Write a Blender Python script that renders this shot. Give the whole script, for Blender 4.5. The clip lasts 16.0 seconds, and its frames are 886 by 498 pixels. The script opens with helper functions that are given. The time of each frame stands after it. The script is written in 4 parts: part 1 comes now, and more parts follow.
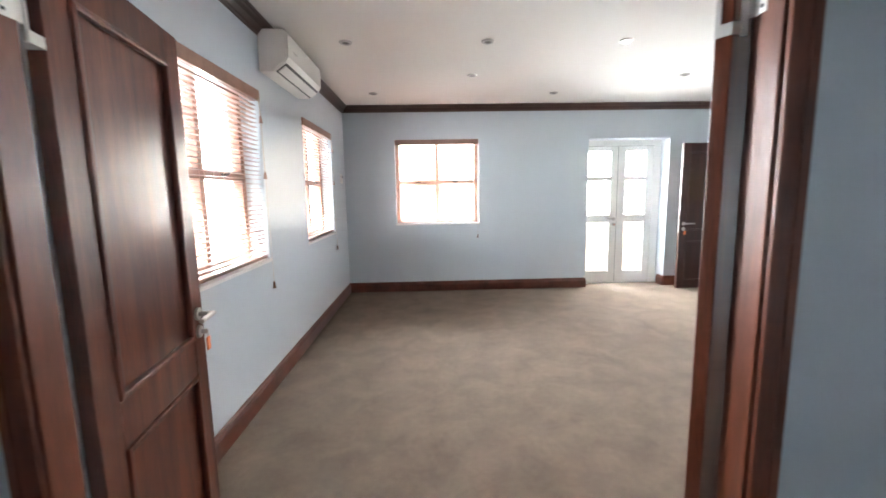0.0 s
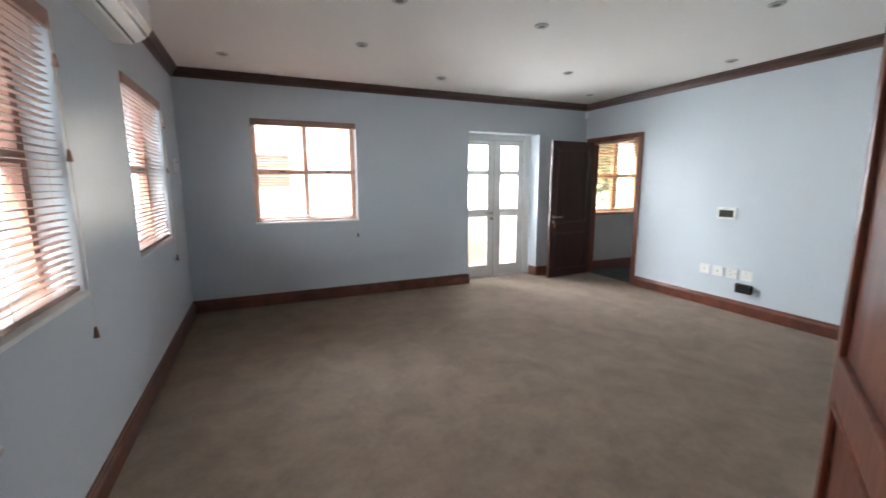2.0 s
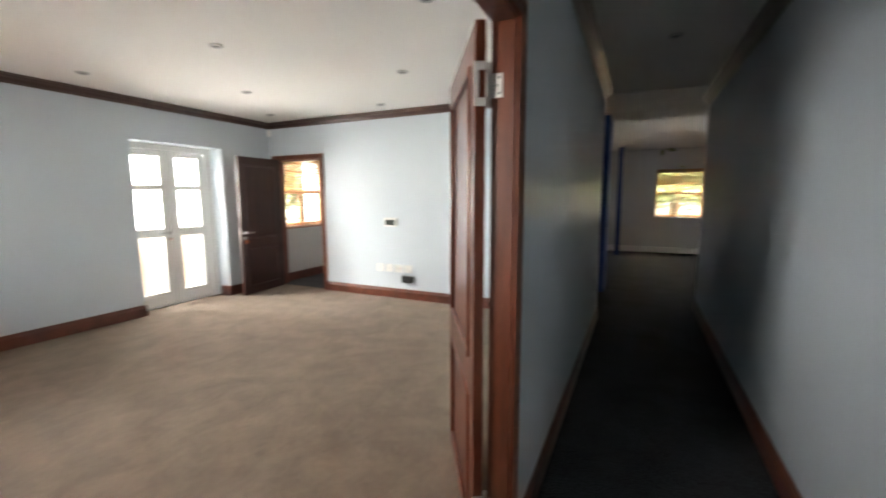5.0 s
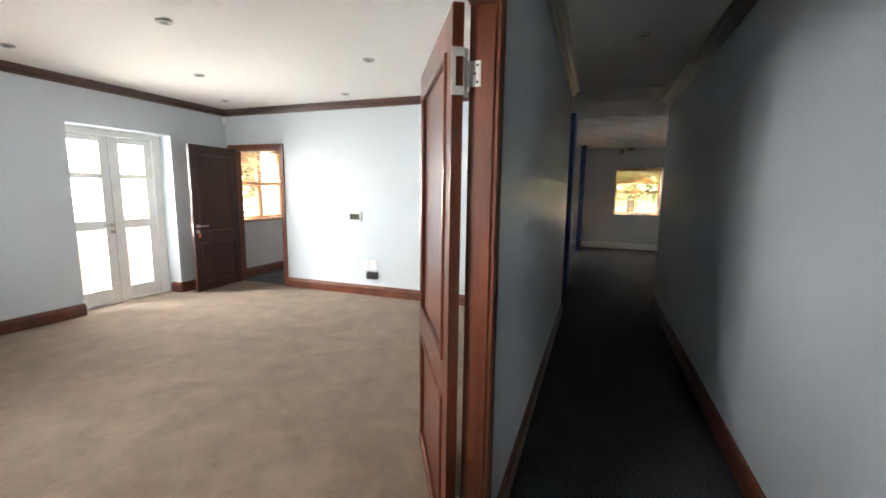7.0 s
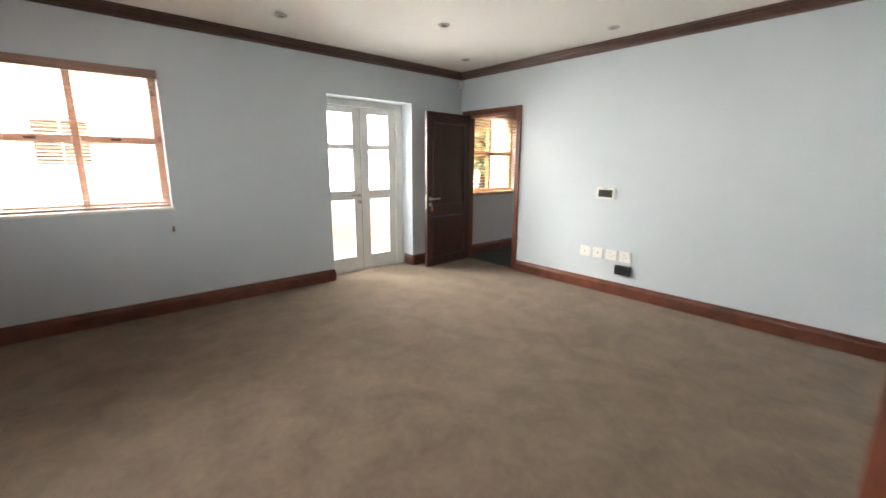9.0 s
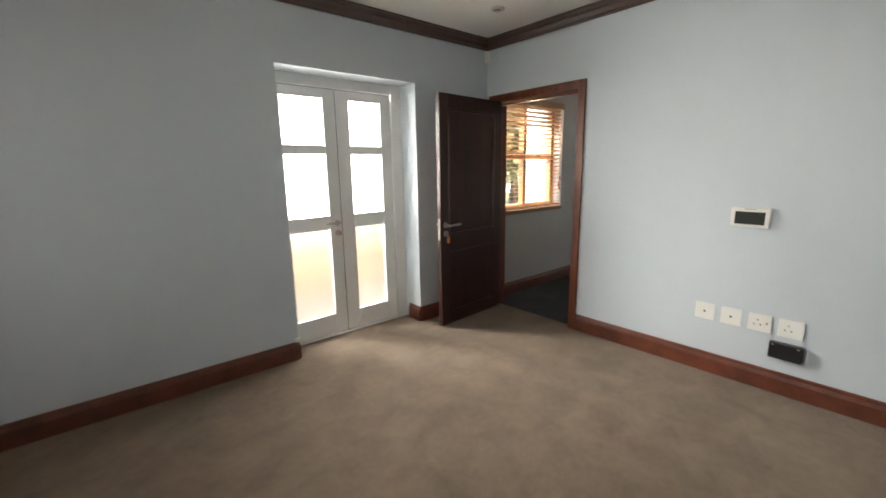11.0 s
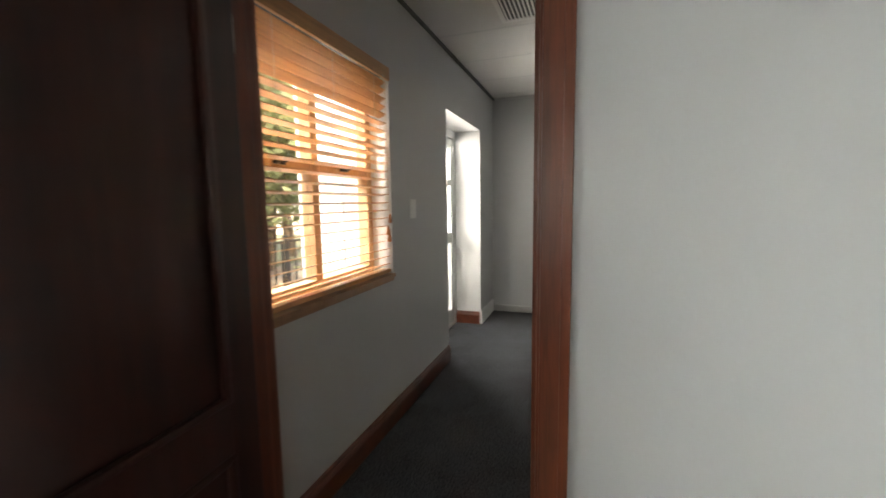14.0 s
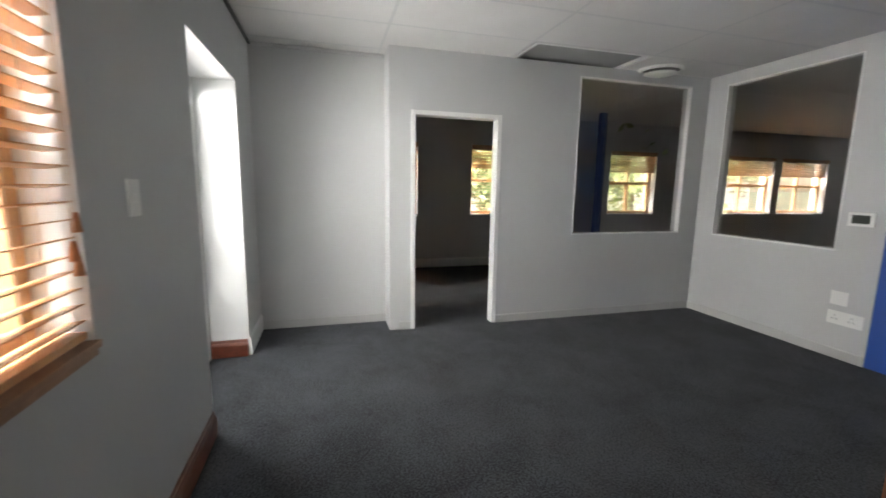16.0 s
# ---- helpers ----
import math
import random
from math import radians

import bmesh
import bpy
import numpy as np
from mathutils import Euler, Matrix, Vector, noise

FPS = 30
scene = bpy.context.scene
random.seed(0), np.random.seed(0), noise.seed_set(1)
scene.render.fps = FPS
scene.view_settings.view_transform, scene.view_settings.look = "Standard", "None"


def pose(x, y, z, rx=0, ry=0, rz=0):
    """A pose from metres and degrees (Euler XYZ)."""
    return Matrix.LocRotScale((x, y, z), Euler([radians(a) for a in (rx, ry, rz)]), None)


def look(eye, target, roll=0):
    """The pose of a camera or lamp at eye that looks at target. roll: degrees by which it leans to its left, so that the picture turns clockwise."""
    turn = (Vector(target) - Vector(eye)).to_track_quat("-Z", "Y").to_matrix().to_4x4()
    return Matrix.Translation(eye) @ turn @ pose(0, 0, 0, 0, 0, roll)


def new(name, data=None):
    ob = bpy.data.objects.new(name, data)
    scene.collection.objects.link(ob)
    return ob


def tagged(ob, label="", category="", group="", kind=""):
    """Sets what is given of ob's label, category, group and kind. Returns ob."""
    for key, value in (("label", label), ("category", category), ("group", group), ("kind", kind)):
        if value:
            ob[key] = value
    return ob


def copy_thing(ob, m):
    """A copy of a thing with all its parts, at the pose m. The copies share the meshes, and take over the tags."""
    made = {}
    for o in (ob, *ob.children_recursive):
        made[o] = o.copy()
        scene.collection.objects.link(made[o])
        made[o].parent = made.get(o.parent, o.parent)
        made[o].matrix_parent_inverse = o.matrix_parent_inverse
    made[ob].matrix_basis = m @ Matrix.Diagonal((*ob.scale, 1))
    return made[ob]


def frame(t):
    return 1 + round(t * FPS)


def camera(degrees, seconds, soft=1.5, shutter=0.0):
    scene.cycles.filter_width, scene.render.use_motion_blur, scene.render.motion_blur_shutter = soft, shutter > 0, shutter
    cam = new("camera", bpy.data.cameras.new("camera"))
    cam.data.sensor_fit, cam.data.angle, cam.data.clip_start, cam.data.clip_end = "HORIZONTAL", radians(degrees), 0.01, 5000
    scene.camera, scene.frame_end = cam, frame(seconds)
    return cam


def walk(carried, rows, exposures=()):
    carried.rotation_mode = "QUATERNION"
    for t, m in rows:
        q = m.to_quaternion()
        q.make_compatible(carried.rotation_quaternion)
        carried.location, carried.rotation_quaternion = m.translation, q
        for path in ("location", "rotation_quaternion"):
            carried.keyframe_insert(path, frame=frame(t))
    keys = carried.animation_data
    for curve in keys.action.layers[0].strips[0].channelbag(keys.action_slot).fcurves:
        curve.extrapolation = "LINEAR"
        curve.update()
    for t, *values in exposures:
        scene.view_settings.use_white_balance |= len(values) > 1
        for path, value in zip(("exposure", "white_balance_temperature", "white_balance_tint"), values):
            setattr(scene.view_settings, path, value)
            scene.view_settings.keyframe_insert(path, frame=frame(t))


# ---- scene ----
cam = camera(93.9, 16.0, soft=1.7, shutter=0.5)
PATH = [
    (0, (-0.134, 0.024, 1.411), (-0.073, 2.005, 1.143), -1.0),
    (0.5, (-0.265, 0.266, 1.434), (-0.055, 2.239, 1.179), -0.1),
    (1, (-0.362, 0.474, 1.409), (-0.002, 2.425, 1.157), 0.2),
    (1.5, (-0.467, 0.668, 1.424), (0.095, 2.566, 1.139), 0.1),
    (2, (-0.559, 0.739, 1.436), (0.237, 2.546, 1.12), -0.2),
    (2.5, (-0.694, 0.742, 1.447), (0.29, 2.449, 1.11), -0.4),
    (3, (-0.799, 0.669, 1.449), (0.333, 2.278, 1.089), -0.3),
    (3.5, (-0.854, 0.639, 1.438), (0.394, 2.158, 1.071), -0.2),
    (4, (-0.874, 0.609, 1.446), (0.474, 2.041, 1.084), -0.3),
    (4.5, (-0.842, 0.57, 1.447), (0.746, 1.749, 1.148), -0.2),
    (5, (-0.808, 0.514, 1.456), (0.987, 1.357, 1.202), -0.2),
    (5.2, (-0.796, 0.509, 1.457), (1.061, 1.213, 1.219), -0.2),
    (7.5, (-0.701, 0.655, 1.45), (1.155, 1.342, 1.161), 1.0),
    (8, (-0.584, 0.87, 1.429), (1.064, 1.945, 1.071), 1.0),
    (8.4, (-0.405, 1.115, 1.414), (1.037, 2.442, 1.013), 0.9),
    (8.5, (-0.362, 1.158, 1.412), (1.042, 2.524, 1.007), 1.0),
    (8.7, (-0.255, 1.275, 1.408), (1.068, 2.716, 0.992), 1.1),
    (10.8, (0.961, 2.855, 1.426), (2.213, 4.362, 1.023), -0.8),
    (11, (1.07, 2.961, 1.423), (2.337, 4.46, 1.038), -0.9),
    (11.5, (1.418, 3.329, 1.424), (2.728, 4.791, 1.041), -1.2),
    (12, (1.74, 3.697, 1.39), (3.166, 5.055, 1.041), -1.0),
    (12.5, (2.118, 3.979, 1.395), (3.667, 5.203, 1.074), -0.8),
    (13, (2.519, 4.311, 1.409), (4.172, 5.395, 1.106), -0.8),
    (13.5, (2.885, 4.617, 1.376), (4.662, 5.505, 1.138), -1.0),
    (14, (3.256, 4.83, 1.366), (5.131, 5.488, 1.145), -0.8),
    (14.3, (3.471, 4.953, 1.371), (5.39, 5.468, 1.138), -0.9),
    (14.5, (3.618, 5.036, 1.372), (5.563, 5.431, 1.119), -0.7),
    (15, (3.909, 5.225, 1.368), (5.89, 5.286, 1.096), -0.1),
    (15.2, (4.001, 5.275, 1.365), (5.981, 5.2, 1.091), 0.1),
    (15.5, (4.094, 5.304, 1.372), (6.06, 5.054, 1.096), 0.4),
    (15.9, (4.179, 5.321, 1.387), (6.095, 4.832, 1.087), 0.9),
    (16, (4.192, 5.311, 1.384), (6.097, 4.779, 1.085), 0.9),
]
EXPOSURE = [(0, 3.40, 6700), (0.5, 3.10, 6450), (1.5, 2.36, 6450), (2.5, 2.43, 6800), (3.5, 2.70, 7100), (5, 2.82, 7400), (7.5, 3.15, 7200), (8.5, 2.82, 7500),
            (11, 2.05, 7600), (12, 1.9, 7600), (13, 1.55, 7800), (13.5, 1.5, 7900), (14, 1.75, 8000), (14.5, 2.25, 8000), (15, 2.42, 7300), (15.5, 2.06, 6950), (16, 2.02, 7150)]
walk(cam, [(t, look(eye, target, roll)) for t, eye, target, roll in PATH], [(t, e, k, 12) for t, e, k in EXPOSURE])

# ---- world, sun, exposure ----
world = bpy.data.worlds.new("sky")
scene.world = world
world.use_nodes = True
wn = world.node_tree.nodes
sky = wn.new("ShaderNodeTexSky")
sky.sky_type = "NISHITA"
sky.sun_disc = False
sky.sun_elevation, sky.sun_rotation = radians(58), radians(200)
sky.air_density, sky.dust_density, sky.ozone_density = 1.0, 2.0, 1.0
world.node_tree.links.new(sky.outputs[0], wn["Background"].inputs[0])
wn["Background"].inputs[1].default_value = 0.13
sun_data = bpy.data.lights.new("sun", "SUN")
sun_data.energy, sun_data.angle, sun_data.color = 5.0, radians(0.5), (1.0, 0.95, 0.87)
sun = new("sun", sun_data)
sun.matrix_world = look((-8, -22, 30), (0, 0, 0))



def skylight(name, place, target, width, height, watts, color=(0.90, 0.95, 1.0), spread=180):
    """Daylight that reaches a window's opening."""
    d = bpy.data.lights.new(name, "AREA")
    d.shape, d.size, d.size_y, d.energy, d.color, d.spread = "RECTANGLE", width, height, watts, color, radians(spread)
    ob = new(name, d)
    ob.matrix_world = look(place, target)
    return ob


skylight("daylight_west", (-3.5, 3.6, 1.68), (-2.5, 3.6, 1.68), 10.0, 3.6, 110)
skylight("daylight_window_1", (-2.60, 3.90, 1.75), (0.50, 0.10, 1.0), 1.7, 1.5, 13, spread=75)
skylight("daylight_window_2", (-1.78, 4.61, 1.60), (0.0, 4.61, 1.50), 1.1, 1.1, 5)
skylight("daylight_window_3", (-0.60, 9.60, 3.75), (-0.30, 3.0, 0.9), 3.6, 1.9, 136, spread=80)
skylight("daylight_terrace_main", (2.70, 6.36, 1.52), (2.70, 5.0, 1.05), 1.10, 1.14, 18.5, spread=125)
skylight("daylight_window_4", (4.97, 6.80, 3.00), (4.97, 5.0, 0.9), 1.8, 0.7, 80, spread=130)
skylight("daylight_terrace_office", (7.13, 6.42, 1.52), (7.13, 5.0, 0.95), 1.06, 1.14, 22, spread=140)
skylight("daylight_east", (11.75, -0.2, 3.1), (10.2, -0.2, 1.1), 11.0, 1.2, 1800)

# ---- plan, in metres ----
XW, XE, YN, YS = -1.31, 4.20, 5.95, 0.995       # main room faces
YC, YR = 0.905, -0.20                           # corridor faces
H, HO = 2.61, 2.605                             # ceilings
YOUT, XOUT = 6.28, -1.64                       # outer faces
XO = 4.35                                      # office face of the wall between the rooms
XFAR, YFAR = 11.05, -7.2


# ---- materials ----
def material(name, base, rough=0.6, metal=0.0, var=0.12, coarse=1.2, fine=40.0, bump=0.15, dist=0.002, spec=0.5, coat=0.0,
             stretch=(1, 1, 1), tint=None, island=0.0):
    m = bpy.data.materials.new(name)
    m.use_nodes = True
    nt, n = m.node_tree, m.node_tree.nodes
    p = n["Principled BSDF"]
    p.inputs["Roughness"].default_value, p.inputs["Metallic"].default_value = rough, metal
    p.inputs["Specular IOR Level"].default_value, p.inputs["Coat Weight"].default_value = spec, coat
    p.inputs["Coat Roughness"].default_value = 0.28
    co = n.new("ShaderNodeTexCoord")
    mp = n.new("ShaderNodeMapping")
    mp.inputs["Scale"].default_value = stretch
    nt.links.new(co.outputs["Object"], mp.inputs[0])
    a, b = n.new("ShaderNodeTexNoise"), n.new("ShaderNodeTexNoise")
    a.inputs["Scale"].default_value, a.inputs["Detail"].default_value = coarse, 4
    b.inputs["Scale"].default_value, b.inputs["Detail"].default_value = fine, 3
    nt.links.new(mp.outputs[0], a.inputs[0])
    nt.links.new(mp.outputs[0], b.inputs[0])
    add = n.new("ShaderNodeMath")
    add.operation = "MULTIPLY_ADD"
    add.inputs[1].default_value = 0.45
    nt.links.new(b.outputs[0], add.inputs[0])
    nt.links.new(a.outputs[0], add.inputs[2])
    ramp = n.new("ShaderNodeValToRGB")
    ramp.color_ramp.elements[0].position, ramp.color_ramp.elements[1].position = 0.45, 1.0
    lo = [c * (1 - var) for c in base]
    hi = [min(1, c * (1 + var)) for c in (tint or base)]
    ramp.color_ramp.elements[0].color, ramp.color_ramp.elements[1].color = (*lo, 1), (*hi, 1)
    nt.links.new(add.outputs[0], ramp.inputs[0])
    out = ramp.outputs[0]
    if island:
        oi = n.new("ShaderNodeObjectInfo")
        hs = n.new("ShaderNodeHueSaturation")
        mr = n.new("ShaderNodeMapRange")
        mr.inputs["To Min"].default_value, mr.inputs["To Max"].default_value = 1 - island, 1 + island
        nt.links.new(oi.outputs["Random"], mr.inputs[0])
        nt.links.new(mr.outputs[0], hs.inputs["Value"])
        nt.links.new(out, hs.inputs["Color"])
        out = hs.outputs[0]
    nt.links.new(out, p.inputs["Base Color"])
    if bump:
        bp = n.new("ShaderNodeBump")
        bp.inputs["Strength"].default_value, bp.inputs["Distance"].default_value = bump, dist
        nt.links.new(b.outputs[0], bp.inputs["Height"])
        nt.links.new(bp.outputs[0], p.inputs["Normal"])
    return m


M_WALL = material("pale_blue_wall_paint", (0.556, 0.620, 0.664), 0.35, var=0.035, coarse=0.8, fine=140, bump=0.12, dist=0.001)
M_GREY = material("grey_wall_paint", (0.52, 0.525, 0.52), 0.5, var=0.03, coarse=0.8, fine=140, bump=0.12, dist=0.001)
M_WHITE = material("white_paint", (0.78, 0.78, 0.76), 0.4, var=0.03, coarse=2, fine=60, bump=0.06, dist=0.001)
M_CEIL = material("ceiling_paint", (0.80, 0.78, 0.74), 0.85, var=0.025, coarse=0.6, fine=90, bump=0.08, dist=0.001)
M_TILE = material("ceiling_tile", (0.70, 0.69, 0.675), 0.9, var=0.04, coarse=3, fine=220, bump=0.35, dist=0.0015)
M_BAR = material("grey_ceiling_bar", (0.60, 0.60, 0.59), 0.45, var=0.03, bump=0)
# Dark grey paints the shade of the gap between wall and ceiling.
M_SHADOW = material("shadow_gap_trim", (0.10, 0.10, 0.105), 0.5, var=0.05, bump=0)
M_OUT = material("outside_plaster", (0.80, 0.78, 0.74), 0.85, var=0.05, coarse=0.7, fine=30, bump=0.2)
M_PEACH = material("peach_plaster", (0.52, 0.34, 0.21), 0.85, var=0.06, coarse=0.9, fine=30, bump=0.2)
M_BLUE = material("blue_paint", (0.013, 0.078, 0.34), 0.45, var=0.05, coarse=0.8, fine=90, bump=0.06)
M_WOOD = material("mahogany", (0.072, 0.0168, 0.008), 0.27, var=0.34, coarse=2.2, fine=26, bump=0.10, dist=0.0008, stretch=(9, 9, 0.6),
                  tint=(0.125, 0.030, 0.014), coat=0.35)
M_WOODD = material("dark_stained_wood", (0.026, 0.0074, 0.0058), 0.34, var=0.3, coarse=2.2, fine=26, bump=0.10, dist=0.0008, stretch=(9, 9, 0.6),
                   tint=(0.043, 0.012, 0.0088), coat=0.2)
M_WOODF = material("mahogany_frame", (0.115, 0.028, 0.013), 0.33, var=0.4, coarse=2.2, fine=26, bump=0.10, dist=0.0008, stretch=(9, 9, 0.6),
                   tint=(0.165, 0.043, 0.019), coat=0.3)
M_WOODH = material("mahogany_trim", (0.095, 0.024, 0.012), 0.36, var=0.4, coarse=2.2, fine=30, bump=0.10, dist=0.0008, stretch=(3, 3, 3),
                   tint=(0.13, 0.034, 0.017), coat=0.35)
M_CORN = material("dark_cornice", (0.062, 0.021, 0.013), 0.36, var=0.3, coarse=2, fine=30, bump=0.1, dist=0.0008, coat=0.7)
M_SLAT = material("cedar_slat", (0.52, 0.275, 0.125), 0.40, var=0.22, coarse=3, fine=50, bump=0.08, dist=0.0006, stretch=(0.8, 14, 14),
                  island=0.10, coat=0.15)
M_SLATR = material("red_brown_slat", (0.31, 0.19, 0.155), 0.38, var=0.2, coarse=3, fine=50, bump=0.08, dist=0.0006, stretch=(0.8, 14, 14),
                   island=0.10)
M_PINE = material("window_timber", (0.48, 0.29, 0.15), 0.42, var=0.22, coarse=3, fine=30, bump=0.1, dist=0.0008, stretch=(4, 4, 4), coat=0.1)
M_FRAMER = material("red_brown_window_timber", (0.31, 0.155, 0.105), 0.38, var=0.22, coarse=3, fine=30, bump=0.1, dist=0.0008, stretch=(4, 4, 4), coat=0.15)
M_SILL = material("brown_sill_timber", (0.36, 0.205, 0.125), 0.42, var=0.2, coarse=3, fine=30, bump=0.1, dist=0.0008, stretch=(4, 4, 4), coat=0.1)
M_NAVY = material("navy_paint", (0.012, 0.038, 0.15), 0.5, var=0.05, coarse=0.8, fine=90, bump=0.06)
# Shutter brown greyed and lightened: outdoor glare is put into the colour.
M_SHUT = material("glare_washed_shutter", (0.33, 0.25, 0.20), 0.75, var=0.2, coarse=2, fine=20, bump=0.2)
# Red-brown timber made pale: the glare behind window 3 is in the colour.
M_FRAMEGLARE = material("glare_paled_window_timber", (0.44, 0.29, 0.22), 0.42, var=0.2, coarse=3, fine=30, bump=0.1, dist=0.0008, stretch=(4, 4, 4))
M_CORD = material("cord", (0.55, 0.47, 0.38), 0.8, var=0.1, bump=0)
M_TASSEL = material("tassel_wood", (0.14, 0.06, 0.03), 0.45, var=0.2, bump=0)
M_TASSELO = material("orange_tassel_wood", (0.42, 0.16, 0.06), 0.45, var=0.2, bump=0)
M_PANEL = material("grey_diffuser", (0.30, 0.30, 0.295), 0.4, var=0.05, coarse=3, fine=120, bump=0.1, dist=0.001)
M_STEEL = material("satin_steel", (0.50, 0.49, 0.47), 0.33, metal=1.0, var=0.05, coarse=8, fine=200, bump=0.03, dist=0.0003)
M_HINGE = material("bright_hinge_steel", (0.74, 0.73, 0.70), 0.42, metal=0.5, var=0.05, coarse=8, fine=200, bump=0.02, dist=0.0003)
M_PLASTIC = material("white_plastic", (0.78, 0.78, 0.75), 0.35, var=0.02, coarse=3, fine=80, bump=0)
M_DARK = material("black_plastic", (0.018, 0.018, 0.02), 0.3, var=0.15, bump=0)
M_SCREEN = material("dark_screen", (0.05, 0.055, 0.05), 0.15, var=0.1, bump=0)
M_KEY = material("copper_key", (0.42, 0.14, 0.09), 0.38, var=0.1, bump=0)
M_TAG = material("orange_key_tag", (0.75, 0.20, 0.06), 0.45, var=0.1, bump=0)
M_LENS = material("lamp_lens", (0.25, 0.25, 0.24), 0.2, var=0.1, bump=0)
M_SKG = material("grey_skirting_paint", (0.48, 0.48, 0.465), 0.4, var=0.03, bump=0.04)
M_PAVE = material("paving", (0.30, 0.27, 0.23), 0.85, var=0.2, coarse=0.8, fine=30, bump=0.4, dist=0.006)
M_GRASS = material("ground", (0.16, 0.17, 0.10), 0.95, var=0.4, coarse=0.4, fine=12, bump=0.5, dist=0.02)
M_LEAF = material("leaf", (0.17, 0.21, 0.09), 0.5, var=0.5, coarse=1.5, fine=8, bump=0, tint=(0.33, 0.37, 0.19))
leaf_nodes = M_LEAF.node_tree.nodes
leaf_links = M_LEAF.node_tree.links
leaf_gloss = leaf_nodes["Principled BSDF"]
leaf_glow = leaf_nodes.new("ShaderNodeBsdfTranslucent")
leaf_mix = leaf_nodes.new("ShaderNodeMixShader")
leaf_mix.inputs[0].default_value = 0.45
leaf_links.new(leaf_gloss.inputs["Base Color"].links[0].from_socket, leaf_glow.inputs["Color"])
leaf_links.new(leaf_gloss.outputs[0], leaf_mix.inputs[1])
leaf_links.new(leaf_glow.outputs[0], leaf_mix.inputs[2])
leaf_links.new(leaf_mix.outputs[0], leaf_nodes["Material Output"].inputs["Surface"])
M_BARK = material("bark", (0.12, 0.085, 0.06), 0.9, var=0.35, coarse=3, fine=20, bump=0.6, dist=0.02)
M_ROOF = material("roof_tile", (0.20, 0.11, 0.08), 0.8, var=0.25, coarse=2, fine=12, bump=0.4, dist=0.01)


def carpet(name, lo, hi, patch, spot, weave=0.55, sheen=0.08, mottle=0.8, half=0.346):
    m = bpy.data.materials.new(name)
    m.use_nodes = True
    nt, n = m.node_tree, m.node_tree.nodes
    p = n["Principled BSDF"]
    p.inputs["Roughness"].default_value = 0.95
    p.inputs["Specular IOR Level"].default_value = 0.15
    p.inputs["Sheen Weight"].default_value = sheen
    p.inputs["Sheen Roughness"].default_value = 0.6
    co = n.new("ShaderNodeTexCoord")
    big, mid, small = (n.new("ShaderNodeTexNoise") for _ in range(3))
    for node, s, d, w in ((big, patch, 5, 0.5), (mid, patch * 6, 4, 0.5), (small, spot, 4, 0.0)):
        node.inputs["Scale"].default_value, node.inputs["Detail"].default_value, node.inputs["Distortion"].default_value = s, d, w
        nt.links.new(co.outputs["Object"], node.inputs[0])
    s1, s2 = n.new("ShaderNodeMath"), n.new("ShaderNodeMath")
    s1.operation = s2.operation = "MULTIPLY_ADD"
    s1.inputs[1].default_value, s2.inputs[1].default_value = 0.45, weave
    nt.links.new(mid.outputs[0], s1.inputs[0])
    nt.links.new(big.outputs[0], s1.inputs[2])
    nt.links.new(small.outputs[0], s2.inputs[0])
    s3 = n.new("ShaderNodeMath")
    s3.operation = "MULTIPLY"
    s3.inputs[1].default_value = mottle
    nt.links.new(s1.outputs[0], s3.inputs[0])
    nt.links.new(s3.outputs[0], s2.inputs[2])
    ramp = n.new("ShaderNodeValToRGB")
    ramp.color_ramp.elements[0].position, ramp.color_ramp.elements[1].position = 0.72, 1.0
    mr = n.new("ShaderNodeMapRange")
    mean = 0.725 * mottle + 0.5 * weave
    mr.inputs["From Min"].default_value, mr.inputs["From Max"].default_value = mean - half, mean + half
    nt.links.new(s2.outputs[0], mr.inputs[0])
    ramp.color_ramp.elements[0].position, ramp.color_ramp.elements[1].position = 0.15, 0.85
    ramp.color_ramp.elements[0].color, ramp.color_ramp.elements[1].color = (*lo, 1), (*hi, 1)
    nt.links.new(mr.outputs[0], ramp.inputs[0])
    nt.links.new(ramp.outputs[0], p.inputs["Base Color"])
    bp = n.new("ShaderNodeBump")
    bp.inputs["Strength"].default_value, bp.inputs["Distance"].default_value = 0.6, 0.006
    nt.links.new(small.outputs[0], bp.inputs["Height"])
    nt.links.new(bp.outputs[0], p.inputs["Normal"])
    return m


M_CARPET = carpet("taupe_carpet", (0.124, 0.091, 0.065), (0.240, 0.179, 0.129), 4.0, 170, half=0.43)
M_CARPETG = carpet("charcoal_carpet", (0.009, 0.010, 0.0115), (0.080, 0.086, 0.095), 3.0, 110, 1.9, 0.04, 0.42, 0.30)


def glass(name, tint=(1, 1, 1), rough=0.0):
    m = bpy.data.materials.new(name)
    m.use_nodes = True
    p = m.node_tree.nodes["Principled BSDF"]
    p.inputs["Base Color"].default_value = (*tint, 1)
    p.inputs["Roughness"].default_value = rough
    p.inputs["Transmission Weight"].default_value = 1.0
    p.inputs["IOR"].default_value = 1.45
    return m


M_GLASS = glass("window_glass")
M_FROST = glass("frosted_glass", (0.97, 0.97, 0.97), 0.38)
M_DGLASS = glass("partition_glass", (0.62, 0.63, 0.63))


